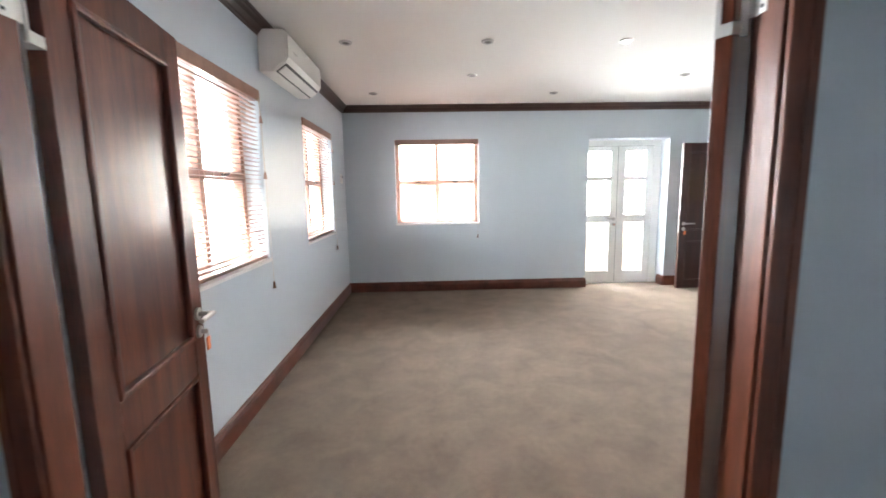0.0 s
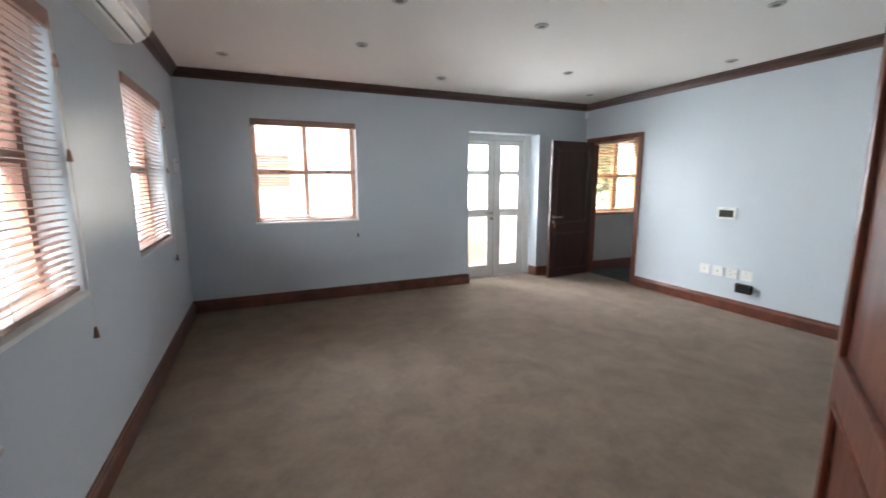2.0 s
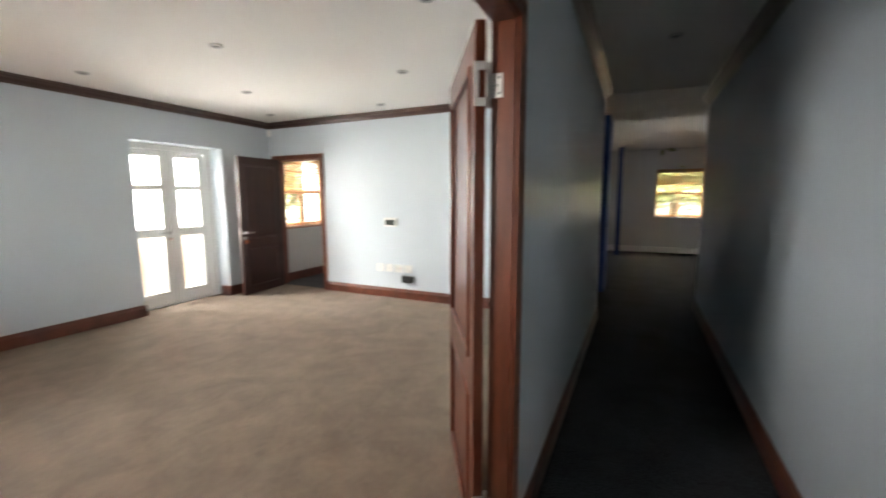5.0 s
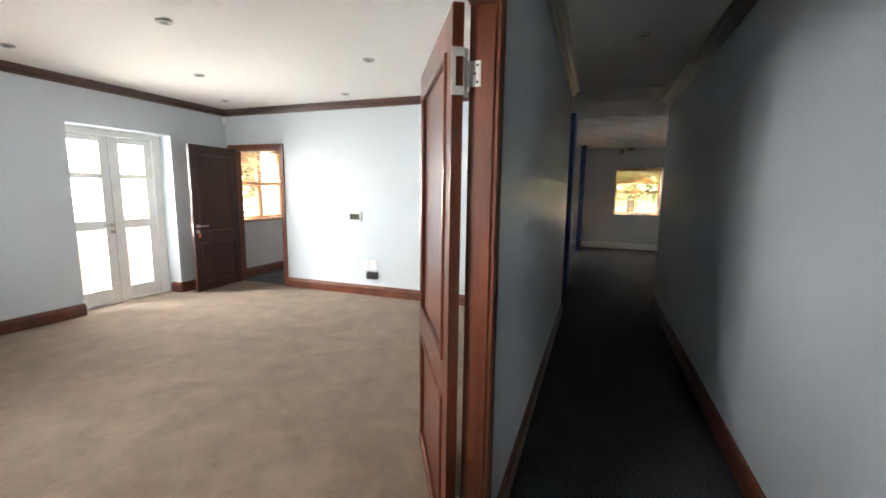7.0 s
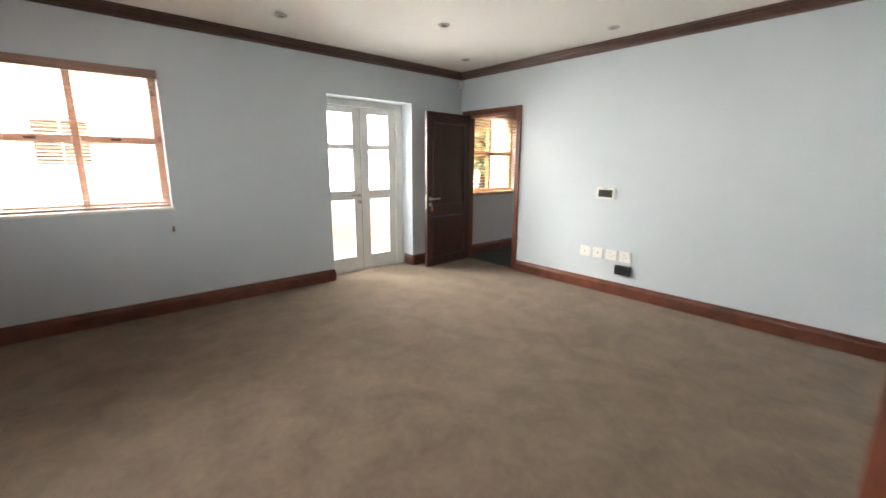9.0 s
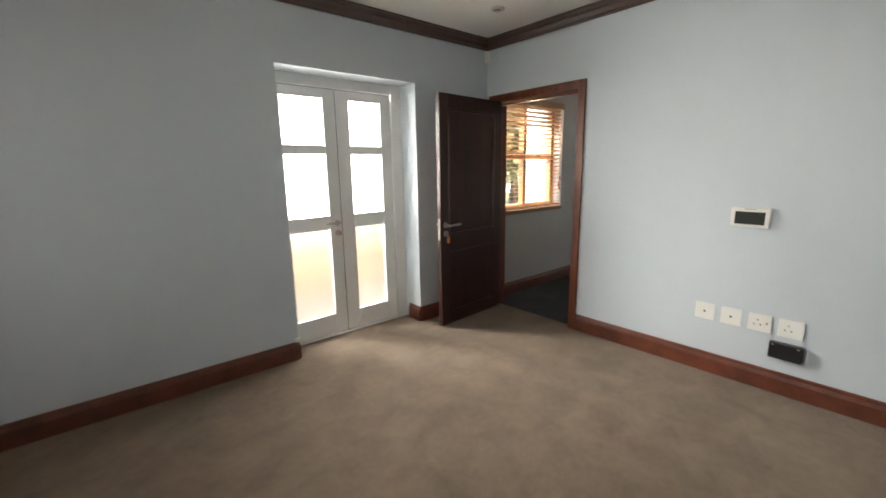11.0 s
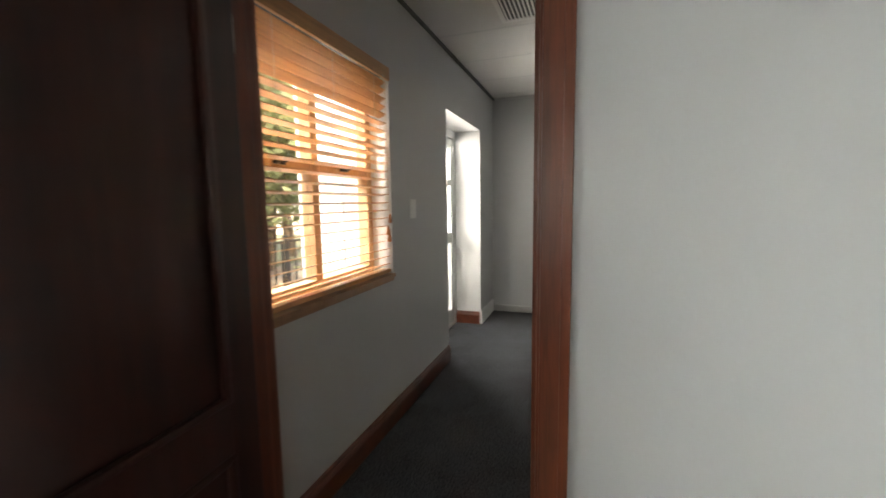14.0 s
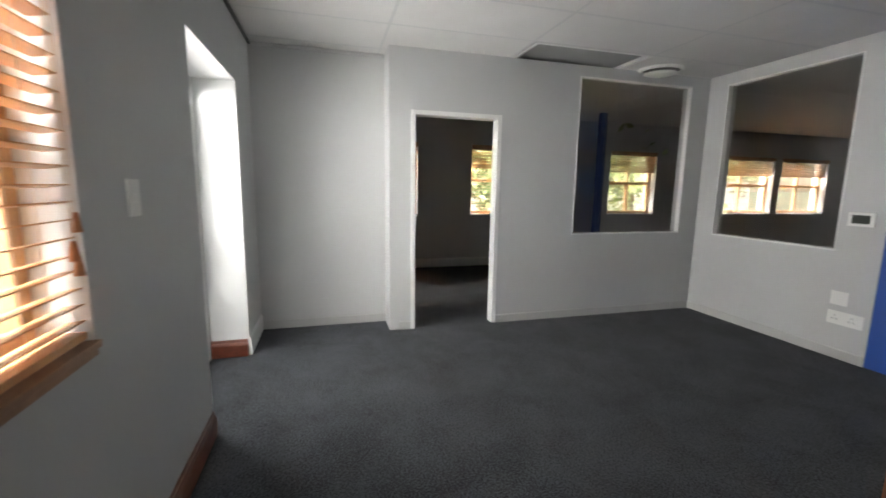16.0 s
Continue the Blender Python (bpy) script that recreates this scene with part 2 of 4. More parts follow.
# ---- building helpers ----
def box(bm, x0, x1, y0, y1, z0, z1, bevel=0.0):
    vs = [bm.verts.new((x, y, z)) for z in (z0, z1) for y in (y0, y1) for x in (x0, x1)]
    fs = [bm.faces.new([vs[i] for i in q]) for q in ((0, 2, 3, 1), (4, 5, 7, 6), (0, 1, 5, 4), (2, 6, 7, 3), (0, 4, 6, 2), (1, 3, 7, 5))]
    if bevel:
        es = list({e for f in fs for e in f.edges})
        bmesh.ops.bevel(bm, geom=es, offset=bevel, segments=2, affect="EDGES", profile=0.6)


def cyl(bm, a, b, r, seg=12, r2=None):
    a, b = Vector(a), Vector(b)
    d = b - a
    m = Matrix.Translation((a + b) / 2) @ d.to_track_quat("Z", "Y").to_matrix().to_4x4()
    bmesh.ops.create_cone(bm, cap_ends=True, segments=seg, radius1=r, radius2=r if r2 is None else r2, depth=d.length, matrix=m)


def prism(bm, prof, a, b, side):
    """A profile of (out, up) pairs swept from a to b; out points along side."""
    a, b, side = Vector(a), Vector(b), Vector(side)
    up = Vector((0, 0, 1))
    v0 = [bm.verts.new(a + side * o + up * u) for o, u in prof]
    v1 = [bm.verts.new(b + side * o + up * u) for o, u in prof]
    k = len(prof)
    for i in range(k):
        j = (i + 1) % k
        bm.faces.new((v0[i], v0[j], v1[j], v1[i]))
    bm.faces.new(v0[::-1])
    bm.faces.new(v1)
    bmesh.ops.recalc_face_normals(bm, faces=bm.faces[:])


def mesh(name, bm, mat, smooth=False):
    bmesh.ops.recalc_face_normals(bm, faces=bm.faces[:])
    me = bpy.data.meshes.new(name)
    bm.to_mesh(me)
    bm.free()
    me.materials.append(mat)
    if smooth:
        for p in me.polygons:
            p.use_smooth = True
    return me


def part(name, bm, mat, parent, label="", smooth=False):
    ob = new(name, bm if isinstance(bm, bpy.types.Mesh) else mesh(name, bm, mat, smooth))
    ob.parent = parent
    if label:
        ob["label"] = label
    return ob


def thing(name, m, label, category, group="", kind=""):
    ob = new(name)
    ob.empty_display_size = 0.1
    ob.matrix_world = m
    return tagged(ob, label, category, group, kind)


def structure(name, bm, mat, label, category):
    return tagged(new(name, mesh(name, bm, mat)), label, category, kind="structure")


def boxes(*bs, bevel=0.0):
    bm = bmesh.new()
    for b in bs:
        box(bm, *b, bevel=bevel)
    return bm


def wall(name, axis, a0, a1, d0, d1, z0, z1, openings, mat, label):
    """A wall along axis from a0 to a1, between d0 and d1 across, with openings (a, b, low, high)."""
    bm = bmesh.new()

    def seg(p, q, lo, hi):
        if q - p > 1e-4 and hi - lo > 1e-4:
            box(bm, *((p, q, d0, d1) if axis == "x" else (d0, d1, p, q)), lo, hi)

    at = a0
    for p, q, lo, hi in sorted(openings):
        seg(at, p, z0, z1)
        seg(p, q, z0, lo)
        seg(p, q, hi, z1)
        at = q
    seg(at, a1, z0, z1)
    bmesh.ops.remove_doubles(bm, verts=bm.verts[:], dist=1e-5)
    return structure(name, bm, mat, label, "wall")


# ---- large structure ----
WZ0, WZ1 = 0.94, 2.15          # office window
WW0, WW1 = 0.955, 2.14         # west windows
WN0, WN1 = 0.982, 2.155        # north window of the large room
W1, W2, W3, W4 = (1.92, 3.06), (4.05, 5.175), (-0.605, 0.573), (4.42, 5.52)
FD = (2.135, 3.31)
OA = (6.57, 7.70)

structure("floor_main", boxes((XW - 0.02, 4.245, YC + 0.03, YOUT - 0.05, -0.12, 0.0)), M_CARPET, "worn taupe brown carpet in the large room", "floor")
structure("floor_office", boxes((4.247, XFAR + 0.02, YFAR, YOUT - 0.05, -0.12, 0.0), (-2.6, 4.245, YR - 0.02, YC + 0.026, -0.12, 0.0)), M_CARPETG,
          "charcoal grey office carpet", "floor")
structure("ceiling_main", boxes((XW - 0.02, XE + 0.02, YS - 0.02, YN + 0.02, H, H + 0.15)), M_CEIL, "plain warm white plaster ceiling", "ceiling")
structure("ceiling_corridor", boxes((-2.6, 4.9, YR - 0.3, YC + 0.02, H, H + 0.15)), M_CEIL, "plain white plaster corridor ceiling", "ceiling")

wall("wall_north", "x", XOUT, 4.275, YN, YOUT, -0.12, 3.0, [(*W3, WN0, WN1), (*FD, -0.12, 2.135)], M_WALL, "pale blue-grey painted outer wall")
wall("wall_north_office", "x", 4.275, XFAR + 0.3, YN, YOUT, -0.12, 3.0, [(*W4, WZ0, WZ1), (*OA, -0.12, 2.135)], M_GREY, "grey painted outer wall of the office")
wall("wall_west", "y", YC, YN, XOUT, XW, -0.12, 3.0, [(*W1, WW0, WW1), (*W2, WW0, WW1)], M_WALL, "pale blue-grey painted outer wall with two windows")
wall("wall_between", "y", YC, YN, XE, XO, -0.12, 3.0, [(4.90, 5.865, -0.12, 2.06)], M_WALL, "pale blue-grey wall with a doorway to the office")
wall("wall_south", "x", XW, XE, YC, YS, -0.12, 3.0, [(-1.035, 0.635, -0.12, 2.07)], M_WALL, "pale blue-grey wall with a wide double doorway")
wall("wall_corridor", "x", -2.6, 5.20, YR - 0.15, YR, -0.12, 3.0, [], M_WALL, "pale blue-grey corridor wall")
wall("wall_corridor_end", "y", YR, YC, -2.75, -2.6, -0.12, 3.0, [], M_WALL, "pale blue-grey wall that closes the corridor")
wall("wall_corridor_west", "x", -2.6, XW, YC, YS, -0.12, 3.0, [], M_WALL, "pale blue-grey corridor wall")
wall("wall_open_west", "y", YFAR, YR - 0.15, 5.05, 5.20, -0.12, 3.0, [], M_GREY, "grey painted wall of the open office")
wall("wall_open_south", "x", 4.40, XFAR + 0.3, YFAR - 0.3, YFAR, -0.12, 3.0, [], M_GREY, "grey painted wall of the open office")
EWIN = [(1.87, 2.91), (3.85, 4.90), (-0.93, 0.13), (-4.03, -2.48), (-5.64, -4.22)]
wall("wall_far_east", "y", YFAR, YN, XFAR, XFAR + 0.3, -0.12, 3.0, [(a, b, 0.91, 2.10) for a, b in EWIN], M_GREY, "grey painted outer wall with small windows")
OD, OW1, OW2 = (3.71, 4.52), (1.44, 2.83), (6.63, 7.80)
wall("wall_office_east", "y", 1.10, 4.66, 8.03, 8.13, 0.0, HO, [(*OD, 0.0, 2.03), (*OW1, 0.90, 2.50)], M_GREY, "light grey partition with a doorway and a glazed opening")
wall("wall_office_nook", "y", 4.662, YN, 8.33, 8.43, 0.0, HO, [], M_GREY, "light grey partition set back beside the terrace door")
structure("wall_office_jog", boxes((8.032, 8.33, 4.66, 4.76, 0, HO)), M_GREY, "light grey return of the partition", "wall")
# Unseen partition, added to keep the office's daylight off the corridor wall.
wall("wall_office_south_west", "x", XO + 0.002, 5.778, 1.10, 1.20, 0.0, HO, [], M_GREY, "light grey partition, unseen, added to close the office and keep its light off the corridor")
wall("wall_office_south", "x", 6.32, 8.028, 1.10, 1.20, 0.0, HO, [(*OW2, 0.90, 2.49)], M_GREY, "light grey partition with a glazed opening")
structure("pillar_blue", boxes((5.78, 6.317, 0.93, 1.205, 0, HO), bevel=0.006), M_BLUE, "bright blue painted pillar at the end of the partition", "pillar")
structure("pillar_blue_far", boxes((10.2, 10.29, 0.88, 1.00, 0.0, HO), bevel=0.006), M_NAVY, "navy blue painted pillar in the open office", "pillar")
structure("roof", boxes((XOUT, XFAR + 0.3, YFAR - 0.3, YOUT, 3.004, 3.12)), M_OUT, "flat roof slab", "roof")


def tile_ceiling():
    bm = bmesh.new()
    xs = [4.36 + 0.0] + [4.52 + 0.608 * i for i in range(0, 12)] + [XFAR]
    ys = [YFAR] + [-6.16 + 1.22 * i for i in range(0, 10)] + [YN]
    for i in range(len(xs) - 1):
        for j in range(len(ys) - 1):
            if abs((xs[i] + xs[i + 1]) / 2 - 7.87) < 0.25 and abs((ys[j] + ys[j + 1]) / 2 - 2.96) < 0.4:
                continue
            if ys[j] < YC and xs[i] < 4.50:
                continue
            box(bm, xs[i] + 0.012, xs[i + 1] - 0.012, ys[j] + 0.012, ys[j + 1] - 0.012, HO, HO + 0.02)
    structure("ceiling_office", bm, M_TILE, "suspended ceiling of white mineral tiles", "ceiling")
    bm = bmesh.new()
    for x in xs[1:-1]:
        box(bm, x - 0.012, x + 0.012, YFAR, YN, HO - 0.001, HO + 0.03)
    for y in ys[1:-1]:
        for i in range(len(xs) - 1):
            box(bm, xs[i] + 0.0125, xs[i + 1] - 0.0125, y - 0.012, y + 0.012, HO - 0.001, HO + 0.03)
    structure("ceiling_grid", bm, M_BAR, "light grey metal ceiling grid", "ceiling grid")
    structure("ceiling_void", boxes((4.36, XFAR, YFAR, YN, HO + 0.16, HO + 0.2)), M_CEIL, "slab over the suspended ceiling", "ceiling")


tile_ceiling()

# skirtings and cornices
SK = [(0, 0), (0.018, 0), (0.018, 0.095), (0.013, 0.112), (0.008, 0.118), (0.008, 0.130), (0.003, 0.14), (0, 0.14)]
CO = [(0, -0.088), (0.011, -0.088), (0.014, -0.075), (0.025, -0.069), (0.040, -0.040), (0.061, -0.027), (0.068, -0.016), (0.082, -0.011), (0.082, 0), (0, 0)]


def runs(name, prof, z, mat, label, cat, lines):
    bm = bmesh.new()
    for (ax, ay), (bx, by), s in lines:
        prism(bm, prof, (ax, ay, z), (bx, by, z), (*s, 0))
    return structure(name, bm, mat, label, cat)


runs("baseboard_main", SK, 0.0, M_WOODH, "moulded mahogany skirting board", "skirting", [
    ((XW, YN), (FD[0], YN), (0, -1)), ((FD[1], YN), (XE - 0.02, YN), (0, -1)), 
    ((XE, YS), (XE, 4.865), (-1, 0)), ((0.67, YS), (XE - 0.02, YS), (0, 1)), ((XW + 0.02, YS), (-1.07, YS), (0, 1)),
    ((FD[1], YN), (FD[1], 6.12), (-1, 0)), ((FD[0], YN), (FD[0], 6.12), (1, 0))])
runs("cornice_main", CO, H, M_CORN, "moulded dark mahogany cornice", "cornice", [
    ((XW, YN), (XE, YN), (0, -1)), ((XE, YS), (XE, YN), (-1, 0)), ((XW, YS), (XE, YS), (0, 1))])
runs("baseboard_west", SK, 0.0, M_WOODH, "moulded mahogany skirting board", "skirting", [((XW, YS), (XW, YN - 0.02), (1, 0))])
runs("cornice_west", CO, H - 0.001, M_CORN, "moulded dark mahogany cornice", "cornice", [((XW, YS), (XW, YN), (1, 0))])
runs("baseboard_corridor", SK, 0.0, M_WOODH, "dark mahogany corridor skirting", "skirting", [
    ((-2.6, YR), (5.2, YR), (0, 1)), ((0.675, YC), (4.35, YC), (0, -1)), ((-2.6, YC), (-1.075, YC), (0, -1))])
runs("cornice_corridor", CO, H, M_CORN, "dark mahogany corridor cornice", "cornice", [
    ((-2.6, YR), (5.2, YR), (0, 1)), ((-2.6, YC), (4.35, YC), (0, -1))])
runs("baseboard_office", SK, 0.0, M_WOODH, "mahogany skirting board under the office window", "skirting", [
    ((XO, YN), (OA[0], YN), (0, -1)), ((OA[1], YN + 0.01), (OA[1], 6.23), (-1, 0))])
SG = [(0, 0), (0.012, 0), (0.012, 0.075), (0.009, 0.08), (0, 0.08)]
runs("baseboard_partition", SG, 0.0, M_SKG, "grey painted skirting on the partitions", "skirting", [
    ((8.33, 4.76), (8.33, YN), (-1, 0)), ((8.03, 4.52 + 0.045), (8.03, 4.66), (-1, 0)), ((8.03, 1.2), (8.03, 3.665), (-1, 0)), ((6.32, 1.20), (8.018, 1.20), (0, 1)),
    ((8.018, 4.66), (8.33, 4.66), (0, 1))])
SW = [(0, 0), (0.016, 0), (0.016, 0.13), (0.006, 0.15), (0, 0.15)]
runs("baseboard_white", SW, 0.0, M_WHITE, "white skirting board", "skirting", [((OA[1], YN), (8.32, YN), (0, -1)), ((XFAR, YFAR), (XFAR, YN), (-1, 0))])
structure("trim_office", boxes((XO, 8.33, YN - 0.022, YN - 0.002, HO - 0.022, HO - 0.003)), M_SHADOW, "ceiling edge trim, dark grey for the shade in the shadow gap", "trim")
structure("trim_nook", boxes((8.312, 8.328, 4.78, YN - 0.024, HO - 0.028, HO - 0.003)), M_BAR, "light grey metal ceiling edge trim", "trim")


# door linings and casings
def casing(name, axis, a0, a1, d0, d1, top, mat, label, w=0.075, t=0.035, proud=0.018, stop=True, both=True):
    """Lining and architraves of a doorway whose clear width is a0..a1 and whose wall runs from d0 to d1 across."""
    bm = bmesh.new()

    def b(p, q, e, f, lo, hi, bev=0.004):
        box(bm, *((p, q, e, f) if axis == "x" else (e, f, p, q)), lo, hi, bevel=bev)

    b(a0 - t, a0, d0, d1, 0, top)
    b(a1, a1 + t, d0, d1, 0, top)
    b(a0 - t, a1 + t, d0, d1, top, top + t)
    if stop:
        # planted stop with a bead on either side
        for e, f, k in ((d0 + 0.045, d1 - 0.050, 0.016), (d0 + 0.033, d0 + 0.043, 0.006), (d1 - 0.048, d1 - 0.038, 0.006)):
            b(a0, a0 + k, e, f, 0, top - k, 0.002)
            b(a1 - k, a1, e, f, 0, top - k, 0.002)
            b(a0, a1, e, f, top - k, top, 0.002)
    for e, f, g in ((d0 - proud, d0 - 0.001, -0.004), (d1 + 0.001, d1 + proud, 0.004))[:2 if both else 1]:
        for p, q, lo, hi in ((a0 - w, a0 - 0.008, 0, top + 0.008), (a1 + 0.008, a1 + w, 0, top + 0.008), (a0 - w, a1 + w, top + 0.0085, top + w)):
            b(p, q, e, f, lo, hi, 0.003)
        lo_e, hi_f = (e + g, e + 0.004) if g < 0 else (f - 0.004, f + g)
        for p, q, lo, hi in ((a0 - w, a0 - w + 0.022, 0, top + w - 0.022), (a1 + w - 0.022, a1 + w, 0, top + w - 0.022), (a0 - w, a1 + w, top + w - 0.0215, top + w)):
            b(p, q, lo_e, hi_f, lo, hi, 0.002)
    return structure(name, bm, mat, label, "door frame")


casing("door_frame_double", "x", -1.00, 0.60, YC, 0.990, 2.035, M_WOODF, "mahogany frame of the double doorway", w=0.072, proud=0.014, stop=False, both=False)
casing("door_frame_office", "y", 4.936, 5.83, XE, XO, 2.025, M_WOODF, "dark mahogany frame of the office doorway")
bm = boxes((8.02, 8.14, 3.67, 3.712, 0, 2.07), (8.02, 8.14, 4.518, 4.56, 0, 2.07), (8.02, 8.14, 3.712, 4.518, 2.028, 2.07), bevel=0.003)
structure("door_frame_partition", bm, M_WHITE, "white metal frame of the partition doorway", "door frame")


def glazed(name, axis, a0, a1, d0, d1, z0, z1, label):
    """A fixed pane in a slim white frame."""
    th = thing(name, Matrix(), label, "interior window", kind="structure")
    bm = bmesh.new()

    def b(p, q, lo, hi):
        box(bm, *((p, q, d0, d1) if axis == "x" else (d0, d1, p, q)), lo, hi, bevel=0.003)

    f = 0.012
    b(a0, a0 + f, z0, z1)
    b(a1 - f, a1, z0, z1)
    b(a0 + f, a1 - f, z0, z0 + f)
    b(a0 + f, a1 - f, z1 - f, z1)
    part("window_frame", bm, M_WHITE, th)
    mid = (d0 + d1) / 2
    bm = bmesh.new()
    e = (a0 + f - 0.005, a1 - f + 0.005)
    box(bm, *((*e, mid - 0.003, mid + 0.003) if axis == "x" else (mid - 0.003, mid + 0.003, *e)), z0 + f - 0.005, z1 - f + 0.005)
    pane = part("pane", bm, M_DGLASS, th, "tinted glass pane")
    pane.visible_shadow = False
    return th


glazed("window_partition_east", "y", OW1[0], OW1[1], 8.025, 8.135, 0.90, 2.50, "fixed tinted glass pane in a slim white frame")
glazed("window_partition_south", "x", OW2[0], OW2[1], 1.094, 1.206, 0.90, 2.49, "fixed tinted glass pane in a slim white frame")


# ---- windows and blinds ----
def window(name, m, w, h, label, sill=None, timber=None):
    """Local: x along the wall, y outwards, z up from the opening's corner."""
    th = thing(name, m, label, "window", kind="structure")
    y0, y1, f = 0.13, 0.20, 0.055
    bm = boxes((0, f, y0, y1, 0, h), (w - f, w, y0, y1, 0, h), (f, w - f, y0, y1, 0, f), (f, w - f, y0, y1, h - f, h),
               (w / 2 - 0.026, w / 2 + 0.026, y0, y1, f, h - f), (f, w / 2 - 0.03, y0, y1, h * 0.5 - 0.03, h * 0.5 + 0.03),
               (w / 2 + 0.03, w - f, y0, y1, h * 0.5 - 0.03, h * 0.5 + 0.03), bevel=0.004)
    part("window_frame", bm, timber or M_PINE, th, "varnished timber casement frame")
    for i in range(2):
        for j in range(2):
            xa, xb = (f, w / 2 - 0.03) if i == 0 else (w / 2 + 0.03, w - f)
            za, zb = (f, h * 0.5 - 0.03) if j == 0 else (h * 0.5 + 0.03, h - f)
            p = part("pane", boxes((xa - 0.004, xb + 0.004, 0.162, 0.166, za - 0.004, zb + 0.004)), M_GLASS, th)
            p.visible_shadow = False
    for x in (w * 0.27, w * 0.72):
        bm = boxes((x - 0.035, x + 0.035, y0 - 0.012, y0 - 0.001, h * 0.5 - 0.006, h * 0.5 + 0.010), bevel=0.003)
        cyl(bm, (x + 0.02, y0 - 0.006, h * 0.5 + 0.004), (x + 0.02, y0 - 0.035, h * 0.5 + 0.010), 0.006, 8)
        part("window_catch", bm, M_DARK, th, "dark metal window catch")
    part("window_sill", boxes((-0.010, w + 0.010, -0.014, y0, -0.019, 0.003), bevel=0.004), sill or M_WHITE, th, "inner sill board")
    if sill:
        part("sill_moulding", boxes((-0.004, w + 0.004, -0.006, 0.0, -0.040, -0.020), bevel=0.002), sill, th)
    return th


def blind(m, w, h, mat, label, tilt=8.0, closed=0, closed_tilt=60.0, cords=True, pitch=0.044, drop=1.0, trim=None, deep=0.05):
    """Local axes as for a window; the blind hangs inside the reveal, level with the wall's face."""
    th = thing("venetian_blind", m, label, "blind", "wooden window blinds")
    y = 0.035
    part("valance", boxes((0.004, w - 0.004, -0.012, 0.006, h - 0.075, h - 0.003), bevel=0.003), trim or mat, th, "wooden valance board")
    part("head_rail", boxes((0.01, w - 0.01, 0.012, 0.06, h - 0.05, h - 0.006)), M_DARK, th)
    low = h * (1 - drop) + 0.012
    part("bottom_rail", boxes((0.012, w - 0.012, y - 0.026, y + 0.026, low, low + 0.022), bevel=0.004), mat, th)
    bm = bmesh.new()
    box(bm, 0.010, w - 0.010, -deep / 2, deep / 2, -0.0016, 0.0016)
    slat = mesh("slat", bm, mat)
    n = int((h - 0.09 - low - 0.03) / pitch)
    for i in range(n + 1):
        ob = part("slat", slat, mat, th)
        z = low + 0.05 + i * pitch
        a = closed_tilt if i > n - closed else tilt
        ob.matrix_local = pose(0, y, z, a + random.uniform(-1.2, 1.2), random.uniform(-0.12, 0.12), 0)
    for x in (0.16, w / 2, w - 0.16):
        bm = bmesh.new()
        cyl(bm, (x, y - 0.027, low + 0.02), (x, y - 0.027, h - 0.05), 0.0012, 6)
        cyl(bm, (x, y + 0.027, low + 0.02), (x, y + 0.027, h - 0.05), 0.0012, 6)
        part("ladder_cord", bm, M_CORD, th)
    if cords:
        for k, (dx, zz) in enumerate(((0.075, 0.36), (0.100, 0.29), (0.086, 0.25)) if cords == 2 else ((0.02, -0.17), (0.04, 0.62), (0.05, 1.0))):
            bm = bmesh.new()
            cyl(bm, (w - dx, -0.016, h - 0.06), (w - dx, -0.026, zz), 0.0013, 6)
            c = part("pull_cord", bm, M_CORD, th)
            bm = bmesh.new()
            cyl(bm, (w - dx, -0.026, zz + 0.005), (w - dx, -0.026, zz - 0.045), 0.006, 10, 0.013)
            part("tassel", bm, M_TASSEL if k == 0 and cords != 2 else M_TASSELO if cords == 2 else mat, c, "turned wooden tassel", smooth=True)
    return th


WH, WWH, WNH = WZ1 - WZ0, WW1 - WW0, WN1 - WN0
west = lambda y: Matrix.Translation((XW, y, WW0)) @ pose(0, 0, 0, 0, 0, 90)
north = lambda x, z=WZ0: Matrix.Translation((x, YN, z))
east = lambda y, z: Matrix.Translation((XFAR, y, z)) @ pose(0, 0, 0, 0, 0, -90)
window("window_1", west(W1[0]), W1[1] - W1[0], WWH, "red-brown timber casement window beside the air conditioner", timber=M_FRAMER)
window("window_2", west(W2[0]), W2[1] - W2[0], WWH, "red-brown timber casement window near the room corner", timber=M_FRAMER)
window("window_3", north(W3[0], WN0), W3[1] - W3[0], WNH, "timber casement window in the end wall, glare put into its pale colour", timber=M_FRAMEGLARE)
window("window_4", north(W4[0]), W4[1] - W4[0], WH, "timber casement window in the grey office", M_SILL)
blind(west(W1[0]), W1[1] - W1[0], WWH, M_SLATR, "red-brown wooden venetian blind, lowered with open slats", tilt=2, trim=M_FRAMER, pitch=0.030, deep=0.035)
blind(west(W2[0]), W2[1] - W2[0], WWH, M_SLATR, "red-brown wooden venetian blind, lowered with open slats", tilt=2, trim=M_FRAMER, pitch=0.030, deep=0.035)
blind(north(W3[0], WN0), W3[1] - W3[0], WNH, M_SLATR, "red-brown wooden venetian blind, lowered with level slats", tilt=0, pitch=0.032, deep=0.035)
blind(north(W4[0]), W4[1] - W4[0], WH, M_SLAT, "honey-coloured cedar venetian blind, upper slats tilted", tilt=-9, closed=5, closed_tilt=-26, cords=2, pitch=0.046, deep=0.050)
for k, (a, b) in enumerate(EWIN):
    window(f"window_{k + 5}", east(b, 0.91), b - a, 1.19, "timber casement window in the far outer wall")
    blind(east(b, 0.91), b - a, 1.19, M_SLAT, "cedar venetian blind on a far window, upper slats closed", tilt=5, closed=7, closed_tilt=55, cords=False, pitch=0.05)


